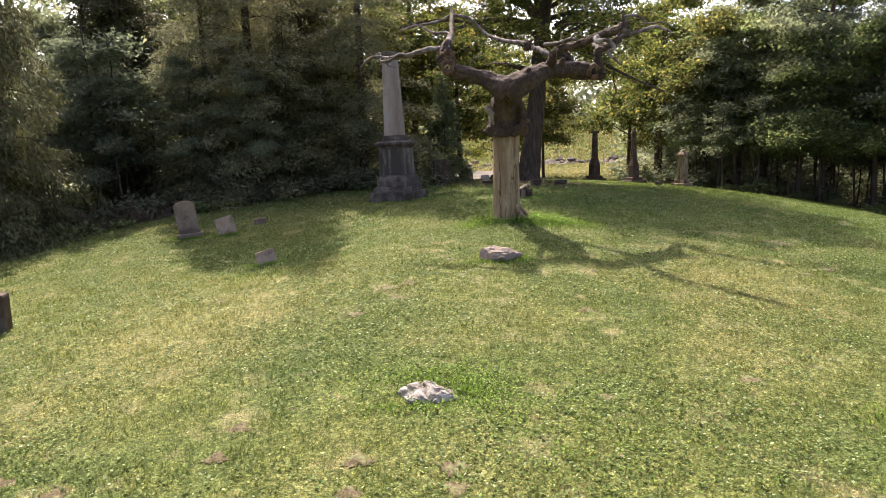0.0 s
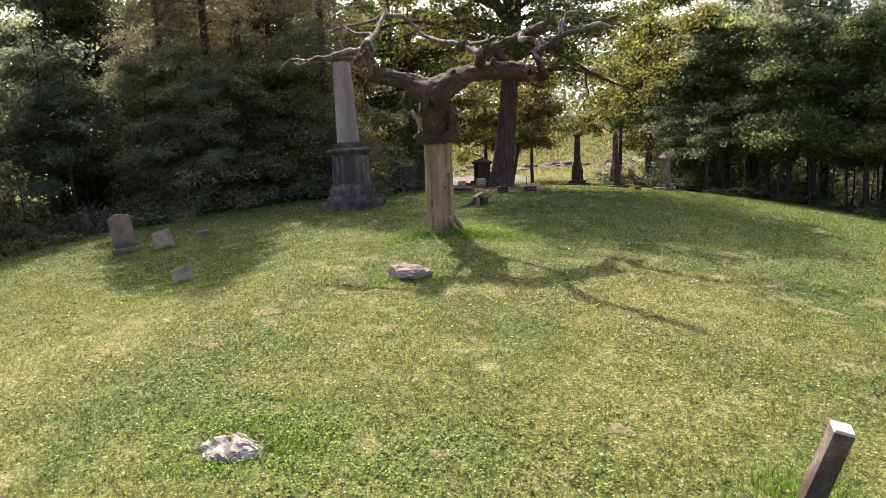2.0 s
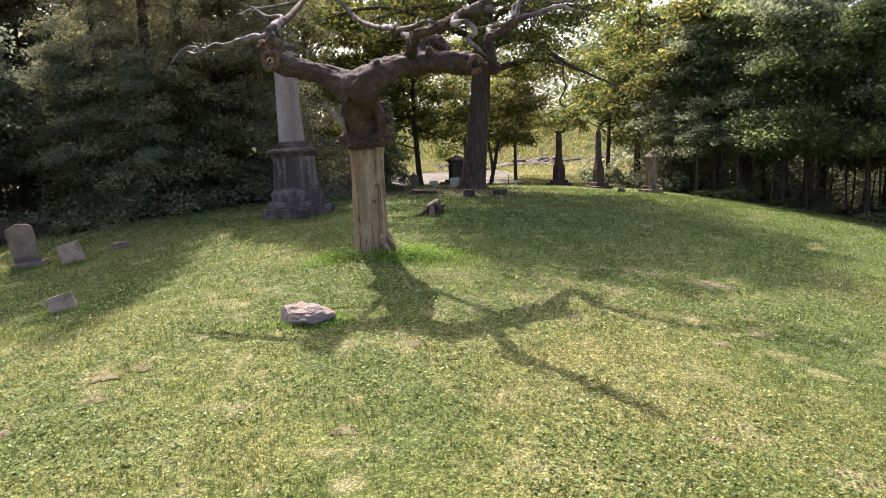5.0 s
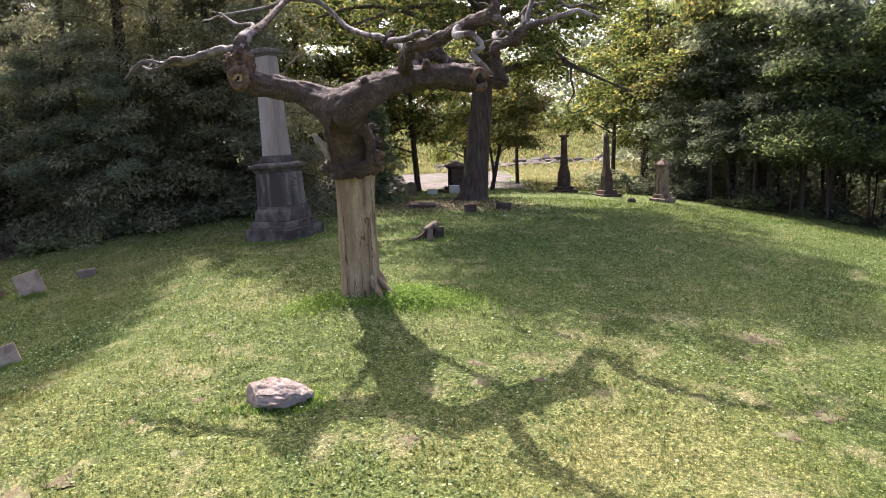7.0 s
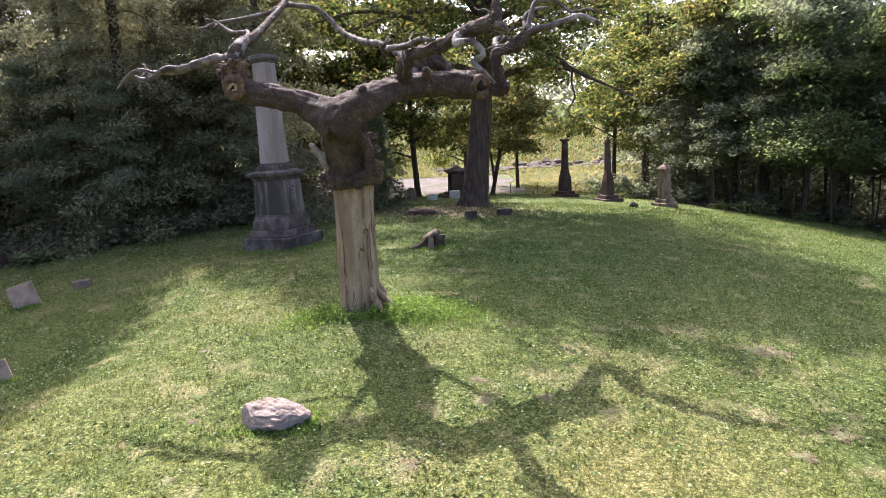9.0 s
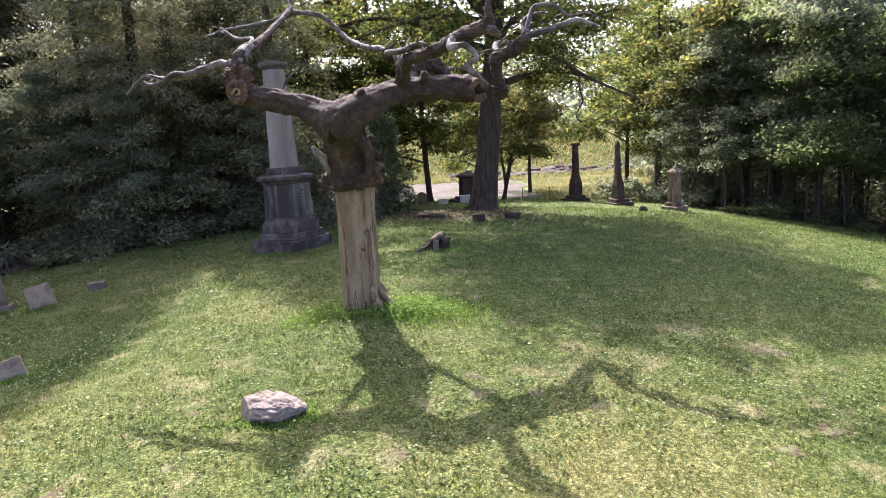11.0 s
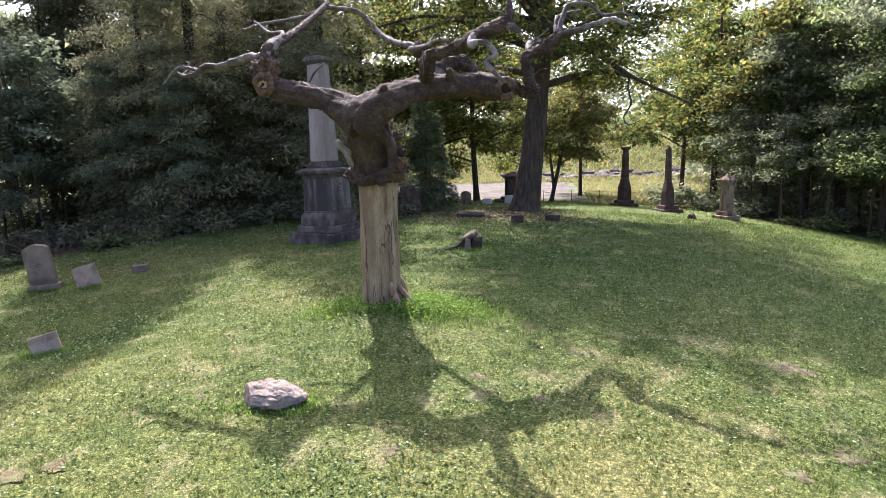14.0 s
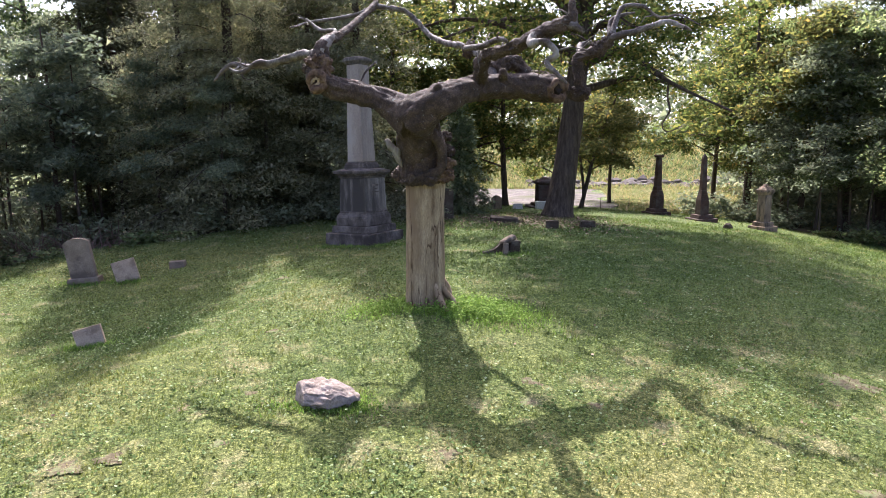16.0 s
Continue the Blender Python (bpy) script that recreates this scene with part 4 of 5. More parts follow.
def low_fence():
    fence = empty("wire_fence", pose(0, 0, 0), "low wire strung between thin stakes beyond the crest", "fence")
    spots = [(4.2 + 1.5 * i, 40.2 + 0.25 * i) for i in range(5)]
    for x, y in spots:
        part("stake", tube([(x, y, gz(x, y) - 0.1, 0.02), (x + 0.02, y, gz(x, y) + 0.6, 0.018)], 6, 0.2), M_RUST, fence)
    part("wire", tube([(x, y, gz(x, y) + 0.52 - 0.1 * (i % 2), 0.007) for i, (x, y) in enumerate(spots)], 5, 0.3), M_RUST, fence)


low_fence()


# ---- grass ----
PATCHES = ((-0.58, 9.68, 0.17), (0.26, 10.06, 0.13), (2.35, 10.27, 0.14), (2.99, 11.96, 0.20), (3.03, 11.46, 0.16), (3.73, 11.58, 0.14), (5.62, 13.14, 0.12), (6.62, 11.04, 0.20), (6.00, 10.60, 0.16), (-1.96, 16.56, 0.20), (0.05, 11.10, 0.10), (-0.59, 13.11, 0.14), (-0.87, 9.49, 0.20), (3.99, 6.67, 0.11), (3.10, 6.32, 0.16), (1.53, 5.88, 0.12), (-0.71, 4.88, 0.16), (0.05, 4.75, 0.16), (-1.86, 5.46, 0.14), (-3.40, 9.46, 0.16), (-1.22, 8.34, 0.17), (1.87, 8.32, 0.15), (-0.71, 8.98, 0.20), (-0.73, 4.46, 0.14), (0.09, 4.49, 0.14), (-1.91, 4.99, 0.13), (-3.04, 4.60, 0.16), (-3.61, 4.80, 0.17), (6.86, 13.19, 0.40))


def bare(x, y):
    """Where the turf is worn through."""
    out = np.zeros(np.shape(x), bool)
    for px, py, r in PATCHES:
        r = r * 0.7
        a = np.arctan2(y - py, x - px)
        out |= np.hypot((x - px) / 1.25, y - py) < r * (0.72 + 0.2 * np.sin(3 * a + px * 5) + 0.12 * np.sin(7 * a + py * 3))
    return out


def bare_patches():
    for k, (px, py, r) in enumerate(PATCHES):
        r = r * 0.8
        n = 28
        v, f = [(px, py, gz(px, py) + 0.012)], []
        for q, lift in ((0.55, 0.012), (1.0, 0.004)):
            for i in range(n):
                a = 2 * math.pi * i / n
                rr = q * r * (0.72 + 0.2 * math.sin(3 * a + px * 5) + 0.12 * math.sin(7 * a + py * 3) + 0.1 * math.sin(13 * a + k))
                x, y = px + 1.25 * rr * math.cos(a), py + rr * math.sin(a)
                v.append((x, y, gz(x, y) + lift))
        tri = [(0, 1 + i, 1 + (i + 1) % n) for i in range(n)]
        tri += [(1 + i, 1 + n + i, 1 + n + (i + 1) % n) for i in range(n)] + [(1 + i, 1 + n + (i + 1) % n, 1 + (i + 1) % n) for i in range(n)]
        tagged(sheet_mesh("bare_patch", v, tri, M_EARTH, smooth=True), "worn patch of bare earth in the turf", "bare patch", kind="structure")


bare_patches()


def lawn():
    rng = np.random.default_rng(9)
    n = 470000
    y = 2.2 + 26 * rng.uniform(0, 1, n) ** 1.55
    y[:30000] = rng.uniform(24, 43, 30000)
    x = 1.0 + (rng.uniform(-1, 1, n)) * (3.6 + 0.62 * y) + rng.normal(0, 0.7, n)
    y -= rng.exponential(2.4, n) * np.exp((2.2 - y) / 1.6)
    k = 40000
    x[-k:], y[-k:] = rng.normal(1.0, 8.0, k), rng.normal(-1.0, 5.0, k)
    thin = (bare(x, y) & (rng.uniform(0, 1, n) > 0.65)) | in_wood(x, y)
    x, y = x[~thin], y[~thin]
    n = len(x)
    z = ground_z(x, y)
    tuft = np.array([noise.noise((a * 2.2, b * 2.2, 9.0)) + 0.9 * noise.noise((a * 13, b * 13, 4.0)) for a, b in zip(x, y)])
    h = rng.uniform(0.018, 0.048, n) * (0.8 + 0.03 * np.clip(y, 0, 50)) * (1 + 0.7 * np.clip(tuft, -0.6, 1))
    wd = rng.uniform(0.0025, 0.006, n) * (0.7 + 0.06 * np.clip(y, 2, 50))
    a = rng.uniform(0, 2 * math.pi, n)
    lean = rng.normal(0, 0.5, (n, 2)) * h[:, None]
    dx, dy = np.cos(a) * wd, np.sin(a) * wd
    v = np.stack([np.stack([x - dx, y - dy, z - 0.004], -1), np.stack([x + dx, y + dy, z - 0.004], -1), np.stack([x + lean[:, 0], y + lean[:, 1], z + h], -1)], 1).reshape(-1, 3)
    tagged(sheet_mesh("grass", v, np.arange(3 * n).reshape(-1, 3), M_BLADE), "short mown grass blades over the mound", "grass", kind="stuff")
    # clover and plantain in drifts
    m = 220000
    y = 2.4 + 22 * rng.uniform(0, 1, m) ** 1.3
    x = 1.0 + rng.uniform(-1, 1, m) * (3.2 + 0.6 * y) + rng.normal(0, 0.7, m)
    y -= rng.exponential(2.4, m) * np.exp((2.4 - y) / 1.6)
    k = 24000
    x[-k:], y[-k:] = rng.normal(1.0, 7.0, k), rng.normal(-1.0, 4.0, k)
    drift = np.array([noise.noise((a * 0.45, b * 0.45, 2.0)) + 0.6 * noise.noise((a * 1.6, b * 1.6, 5.0)) for a, b in zip(x, y)])
    keep = (drift > rng.uniform(-0.5, 0.5, m)) & ~bare(x, y)
    x, y = x[keep], y[keep]
    c = np.stack([x, y, ground_z(x, y) + rng.uniform(0.012, 0.045, len(x))], -1)
    v, f = leaf_quads(c, 0.026 + 0.0008 * np.clip(y - 4, 0, 16)[:, None], rng, 0.6, 1.1)
    tagged(sheet_mesh("clover", v, f, M_CLOVER), "low clover and broad weeds among the grass", "clover", kind="stuff")


lawn()


M_LUSH = leafy("lush_grass", ((0.0, (0.0994, 0.166, 0.0281)), (0.6, (0.172, 0.255, 0.0469)), (1.0, (0.271, 0.366, 0.0892))), 0.45, 0.65, 0.05, 0.06)


def tufts(name, label, spots, seed, tall):
    """Longer unmown grass in a few tufts, where the mower does not reach."""
    rng = np.random.default_rng(seed)
    xs, ys = [], []
    for px, py, rx, ry, n in spots:
        xs.append(rng.normal(px, rx, n))
        ys.append(rng.normal(py, ry, n))
    x, y = np.concatenate(xs), np.concatenate(ys)
    n = len(x)
    z = ground_z(x, y)
    h, wd, a = rng.uniform(0.4, 1.0, n) * tall, rng.uniform(0.005, 0.011, n), rng.uniform(0, 6.3, n)
    dx, dy = np.cos(a) * wd, np.sin(a) * wd
    tip = rng.normal(0, 0.55, (n, 2)) * h[:, None]
    v = np.stack([np.stack([x - dx, y - dy, z - 0.01], -1), np.stack([x + dx, y + dy, z - 0.01], -1), np.stack([x + tip[:, 0], y + tip[:, 1], z + h], -1)], 1).reshape(-1, 3)
    tagged(sheet_mesh(name, v, np.arange(3 * n).reshape(-1, 3), M_LUSH), label, "grass tufts", kind="stuff")


tufts("grass_tufts", "longer bright green grass round the foot of the dead elm", ((1.85, 14.0, 0.2, 0.2, 1100), (2.3, 13.85, 0.2, 0.2, 800), (2.6, 14.3, 0.25, 0.25, 700), (2.05, 14.45, 0.25, 0.2, 700), (0.9, 14.05, 0.16, 0.2, 600), (0.65, 13.8, 0.22, 0.2, 500), (1.45, 13.8, 0.3, 0.1, 500), (2.95, 14.0, 0.3, 0.25, 300)), 3, 0.08)
tufts("grass_tufts", "unmown green grass round the flat rock and the post", ((-0.17, 6.28, 0.3, 0.12, 260), (0.28, 6.03, 0.12, 0.18, 220), (-0.17, 5.7, 0.25, 0.06, 160), (4.24, 5.47, 0.2, 0.18, 900), (0.95, 10.85, 0.35, 0.06, 500), (1.3, 11.0, 0.12, 0.15, 300)), 4, 0.07)
tufts("grass_tufts", "unmown grass round the headstones", ((-7.05, 17.35, 0.35, 0.12, 500), (-6.05, 17.5, 0.25, 0.1, 400), (-3.85, 13.5, 0.25, 0.08, 400), (-1.6, 19.95, 0.7, 0.12, 900), (2.2, 18.8, 0.35, 0.12, 400)), 5, 0.1)


def weed_patch(label, spots, size, seed, tall):
    """Broad-leaved weeds and clover in a thick low patch."""
    rng = np.random.default_rng(seed)
    xs = np.concatenate([rng.normal(px, rx, n) for px, py, rx, ry, n in spots])
    ys = np.concatenate([rng.normal(py, ry, n) for px, py, rx, ry, n in spots])
    c = np.stack([xs, ys, ground_z(xs, ys) + rng.uniform(0.02, tall, len(xs))], -1)
    v, f = leaf_quads(c, size, rng, 0.55, 1.15)
    tagged(sheet_mesh("weeds", v, f, M_LUSH), label, "weeds", kind="stuff")


weed_patch("bright green clover round the sunken flat rock", ((-0.42, 6.4, 0.3, 0.12, 220), (-0.02, 6.48, 0.3, 0.14, 190), (0.28, 6.18, 0.2, 0.2, 240), (0.43, 5.78, 0.22, 0.25, 260), (-0.37, 5.63, 0.3, 0.09, 120), (-0.77, 6.08, 0.22, 0.2, 150), (0.9, 5.9, 0.45, 0.35, 420), (1.2, 4.9, 0.6, 0.4, 420)), 0.024, 41, 0.07)
weed_patch("bright green weeds at the foot of the dead elm", ((1.95, 13.95, 0.22, 0.18, 700), (2.4, 13.95, 0.3, 0.2, 600), (2.3, 14.35, 0.3, 0.2, 450), (0.85, 13.95, 0.18, 0.16, 200), (0.5, 13.6, 0.25, 0.18, 120), (1.4, 13.75, 0.3, 0.08, 200)), 0.034, 42, 0.15)


# ---- the dead elm ----
def elm():
    bx, by = 1.36, 14.30
    base = gz(bx, by)
    tree = empty("dead_elm", Matrix.Identity(4), "dead grafted weeping elm, bare of leaves, on a pale barkless trunk", "dead tree")
    bm = tube([(bx, by, base - 0.1, 0.32), (bx, by, base + 0.05, 0.305), (bx - 0.01, by, base + 0.35, 0.295), (bx - 0.01, by, base + 1.0, 0.285), (bx, by, base + 1.53, 0.285), (bx, by, base + 1.86, 0.30)], 40, 0.07, 0.035, 2.2, 1.0, None, 0.008)
    part("trunk", bm, M_DEADWOOD, tree, "pale barkless trunk with long cracks", True)
    for k, (a, r, l, w) in enumerate(((-0.85, 0.27, 0.42, 0.055), (-0.35, 0.27, 0.44, 0.05), (0.4, 0.24, 0.15, 0.09), (2.2, 0.24, 0.15, 0.09))):
        c, s = math.cos(a), math.sin(a)
        pts = [(bx + c * r * 0.8, by + s * r * 0.8, base + 0.42, w * 0.5), (bx + c * (r + 0.04), by + s * (r + 0.04), base + 0.2, w), (bx + c * (r + l * 0.6), by + s * (r + l * 0.6), gz(bx + c * 0.5, by + s * 0.5) + 0.05, w * 0.8), (bx + c * (r + l), by + s * (r + l), gz(bx + c * 0.7, by + s * 0.7) - 0.04, w * 0.4)]
        part("root", tube(pts, 9, 0.06, 0.25, 6.0, k), M_DEADWOOD, tree, "weathered root flare", True)
    # the bark-covered graft above, with its burls
    top = base + 1.86
    bm = tube([(bx, by, top - 0.06, 0.33), (bx, by, top + 0.06, 0.39), (bx - 0.01, by - 0.03, top + 0.22, 0.385), (bx - 0.02, by - 0.15, top + 0.42, 0.33), (bx - 0.02, by - 0.36, top + 0.64, 0.30), (bx - 0.02, by - 0.56, top + 0.8, 0.27), (bx - 0.02, by - 0.7, top + 0.92, 0.2)], 80, 0.022, 0.14, 2.8, 4.0, None, 0.04)
    ridged(bm, 0.03, 9, 9, 2.6)
    part("graft", bm, M_BARK, tree, "swollen bark-covered graft", True)
    for k, (dx, dy, dz, r) in enumerate(((0.31, -0.2, 0.22, 0.125), (0.29, -0.22, 0.06, 0.14), (0.32, -0.12, 0.4, 0.11), (-0.3, -0.12, 0.05, 0.14), (-0.1, -0.32, 0.0, 0.13), (0.29, -0.1, 0.6, 0.09), (0.12, -0.31, 0.03, 0.14))):
        bm = ridged(lump(r, k + 3.0, 0.45, 1.5, 5, (1.15, 0.9, 0.75), (bx + dx, by + dy, top + dz)), 0.022, 12, 12, 8)
        part("burl", bm, M_KNOT if k in (0, 1) else M_BARK, tree, "", True)
    for k, pts in enumerate((((-0.28, -0.3, 0.18, 0.025), (-0.33, -0.38, 0.34, 0.045), (-0.41, -0.43, 0.47, 0.05), (-0.46, -0.45, 0.545, 0.04), (-0.49, -0.45, 0.53, 0.012)), ((-0.32, -0.38, 0.32, 0.035), (-0.29, -0.42, 0.44, 0.022), (-0.25, -0.43, 0.53, 0.006)))):
        part("stub", tube([(bx + dx, by + dy, top + dz, q) for dx, dy, dz, q in pts], 10, 0.03, 0.5, 9.0, 2.0 + k), M_BLEACH, tree, "torn silvery stub", True)
    return tree, bx, by, base


ELM, EX, EY, EZ = elm()
BLEACHED = ((0.23, 13.50, 5.05, 0.12), (0.15, 13.45, 4.94, 0.10), (2.91, 12.62, 4.86, 0.09), (2.95, 12.54, 4.79, 0.09), (1.95, 14.90, 5.05, 0.17), (3.65, 15.20, 5.16, 0.09), (3.23, 12.45, 4.64, 0.10), (4.81, 15.00, 5.40, 0.22))
KNOTS = ((0.13, 13.24, 4.49, 0.16), (0.13, 13.35, 4.70, 0.17), (-0.01, 13.35, 4.67, 0.09), (3.25, 14.37, 4.42, 0.18), (1.94, 14.90, 5.08, 0.12), (3.61, 15.25, 4.45, 0.13), (3.83, 15.10, 5.06, 0.13))
ARMS = []


def arm(kind, *pts):
    """One crooked limb of the elm through the points (x, y, z, radius), bleached where the bark has gone."""
    k = len(ARMS)
    ARMS.append((kind, pts))
    thick = max(p[3] for p in pts)
    shape = tube(pts, 48 if thick > 0.09 else 14, 0.025 if thick > 0.09 else 0.04, 0.2 if thick > 0.12 else 0.4, 4.0 if thick > 0.12 else 11.0, k * 1.7, None, 0.06)
    if thick > 0.09:
        ridged(shape, 0.018, 5, 11, 11)
    limb = part(kind, shape, M_BARK if thick > 0.075 or kind == "stub" else (M_KNOT if kind == "fold" else M_PALEWOOD), ELM, "", True)
    limb.data.materials.append(M_BLEACH)
    for face in limb.data.polygons if kind in ("branch", "bough") else ():
        c = face.center
        if any((c - Vector(b[:3])).length < b[3] * (1 + 0.5 * noise.noise(c * 14)) for b in BLEACHED):
            face.material_index = 1


arm("limb", (1.37, 13.50, 4.00, 0.270), (1.18, 13.55, 4.11, 0.220), (0.95, 13.60, 4.24, 0.175), (0.57, 13.60, 4.37, 0.154), (0.31, 13.45, 4.42, 0.155), (0.12, 13.35, 4.51, 0.149))
arm("limb", (1.37, 13.50, 4.00, 0.270), (1.59, 13.40, 4.14, 0.235), (1.78, 13.40, 4.25, 0.195), (2.05, 13.65, 4.38, 0.172), (2.38, 14.05, 4.47, 0.170), (2.77, 14.35, 4.46, 0.175), (3.04, 14.45, 4.45, 0.183), (3.20, 14.45, 4.43, 0.170))
arm("bough", (0.13, 13.35, 4.50, 0.144), (0.09, 13.40, 4.69, 0.134), (0.12, 13.45, 4.88, 0.113), (0.18, 13.50, 5.03, 0.079), (0.24, 14.10, 5.26, 0.048), (0.25, 14.90, 5.60, 0.044), (0.28, 15.60, 5.94, 0.041), (0.24, 15.80, 6.14, 0.016))
arm("branch", (0.13, 13.45, 4.84, 0.070), (-0.10, 13.60, 4.89, 0.062), (-0.32, 13.65, 4.88, 0.057), (-0.67, 13.65, 4.79, 0.050), (-1.12, 13.80, 4.78, 0.040), (-1.34, 13.85, 4.82, 0.035), (-1.52, 13.90, 4.76, 0.030), (-1.70, 13.90, 4.59, 0.012))
arm("branch", (-0.67, 13.65, 4.79, 0.035), (-0.86, 13.60, 4.80, 0.035), (-1.07, 13.60, 4.69, 0.035), (-1.21, 13.60, 4.69, 0.025), (-1.29, 13.60, 4.74, 0.010))
arm("branch", (0.28, 15.60, 5.92, 0.044), (0.01, 15.50, 5.77, 0.034), (-0.33, 15.30, 5.68, 0.028), (-0.61, 15.10, 5.61, 0.023), (-0.92, 14.90, 5.49, 0.009))
arm("branch", (0.18, 13.50, 5.01, 0.044), (0.17, 13.90, 5.24, 0.031), (-0.15, 14.20, 5.31, 0.027), (-0.43, 14.40, 5.50, 0.019), (-0.60, 14.50, 5.56, 0.009))
arm("branch", (0.28, 15.60, 5.92, 0.043), (0.46, 15.90, 5.93, 0.041), (0.67, 16.10, 5.91, 0.041), (0.91, 16.10, 5.71, 0.042), (1.11, 16.00, 5.50, 0.043), (1.48, 15.50, 5.28, 0.046), (1.80, 15.10, 5.17, 0.050), (2.01, 14.90, 5.04, 0.057), (2.26, 14.40, 4.84, 0.058), (2.40, 14.12, 4.52, 0.063))
arm("bough", (2.20, 13.80, 4.46, 0.108), (2.26, 13.55, 4.61, 0.089), (2.33, 13.30, 4.74, 0.082), (2.56, 13.10, 4.80, 0.073), (2.77, 12.95, 4.82, 0.073), (2.98, 12.72, 4.90, 0.073), (3.21, 12.55, 4.95, 0.074), (3.37, 12.45, 4.99, 0.074), (3.39, 12.45, 5.12, 0.036), (3.38, 12.50, 5.31, 0.022))
arm("branch", (3.35, 12.45, 4.98, 0.062), (3.43, 12.40, 4.92, 0.041), (3.52, 12.40, 4.86, 0.012))
arm("branch", (2.95, 12.72, 4.90, 0.041), (2.94, 12.60, 4.79, 0.046), (3.08, 12.50, 4.80, 0.041), (3.18, 12.45, 4.73, 0.036), (3.23, 12.45, 4.64, 0.036), (3.12, 12.45, 4.57, 0.036), (3.22, 12.40, 4.45, 0.031), (3.35, 12.35, 4.32, 0.012))
arm("bough", (2.37, 14.20, 4.71, 0.081), (2.48, 14.35, 4.82, 0.101), (2.66, 14.50, 4.81, 0.102), (2.80, 14.50, 4.66, 0.092), (2.85, 14.40, 4.51, 0.083))
arm("bough", (2.83, 14.40, 4.50, 0.093), (3.12, 14.90, 4.61, 0.088), (3.42, 15.30, 4.47, 0.084), (3.61, 15.30, 4.40, 0.089), (3.57, 15.20, 4.71, 0.076), (3.55, 15.15, 4.94, 0.076), (3.72, 15.10, 5.01, 0.077), (3.90, 15.10, 5.09, 0.079), (4.02, 15.05, 5.26, 0.060))
arm("branch", (3.97, 15.05, 5.20, 0.054), (4.37, 15.00, 5.29, 0.046), (4.61, 15.00, 5.36, 0.042), (4.81, 15.00, 5.40, 0.037), (5.01, 14.95, 5.31, 0.029), (5.12, 14.95, 5.26, 0.009))
arm("branch", (4.00, 15.05, 5.23, 0.043), (4.00, 15.20, 5.44, 0.038), (4.14, 15.30, 5.56, 0.033), (4.37, 15.40, 5.62, 0.014))
arm("branch", (4.02, 15.05, 5.24, 0.038), (4.12, 15.20, 5.58, 0.035), (4.23, 15.30, 5.70, 0.031), (4.49, 15.30, 5.68, 0.027), (4.71, 15.30, 5.52, 0.022), (4.99, 15.20, 5.52, 0.018), (5.27, 15.10, 5.35, 0.007))
arm("branch", (3.61, 15.20, 4.98, 0.051), (3.58, 15.80, 5.21, 0.044), (3.73, 16.10, 5.31, 0.034))
arm("twig", (0.82, 13.70, 4.79, 0.012), (0.68, 13.70, 4.68, 0.012), (0.62, 13.70, 4.59, 0.012), (0.59, 13.65, 4.50, 0.010))
arm("stub", (1.74, 13.30, 4.31, 0.056), (1.74, 13.25, 4.39, 0.052), (1.74, 13.25, 4.41, 0.047))
arm("stub", (2.51, 13.95, 4.56, 0.061), (2.52, 13.90, 4.64, 0.056), (2.52, 13.90, 4.66, 0.051))
arm("fold", (1.50, 13.72, 3.93, 0.05), (1.57, 13.76, 3.82, 0.075), (1.64, 13.82, 3.70, 0.08), (1.68, 13.86, 3.59, 0.075), (1.69, 13.90, 3.45, 0.07), (1.65, 13.92, 3.33, 0.07), (1.55, 13.90, 3.27, 0.065), (1.40, 13.92, 3.25, 0.05))
arm("branch", (2.08, 13.40, 4.88, 0.040), (2.34, 13.15, 4.87, 0.040), (2.53, 13.00, 4.92, 0.035), (2.64, 12.95, 4.88, 0.020))
twig_rng = random.Random(4)
for k, (kind, pts) in enumerate(ARMS):
    if max(p[3] for p in pts) > 0.12 or kind not in ("branch", "bough"):
        continue
    line = spline([Vector(p) for p in pts], 0.08)
    for j in range(3 if kind == "branch" else 2):
        q = line[int(len(line) * twig_rng.uniform(0.3, 0.95))]
        here, r = q.to_3d(), min(q.w * 0.5, 0.016)
        trail = [(*here, r)]
        way = Vector((twig_rng.uniform(-1, 1), twig_rng.uniform(-0.6, 0.6), twig_rng.uniform(-0.5, 0.9))).normalized()
        for step in range(4):
            way = (way + 0.7 * Vector((twig_rng.uniform(-1, 1), twig_rng.uniform(-1, 1), twig_rng.uniform(-1, 0.8)))).normalized()
            here = here + way * twig_rng.uniform(0.06, 0.13)
            trail.append((*here, r * (1 - 0.23 * (step + 1))))
        part("twig", tube(trail, 6, 0.05, 0.4, 14.0, k + j), M_PALEWOOD if twig_rng.random() < 0.4 else M_BARK, ELM, "", True)
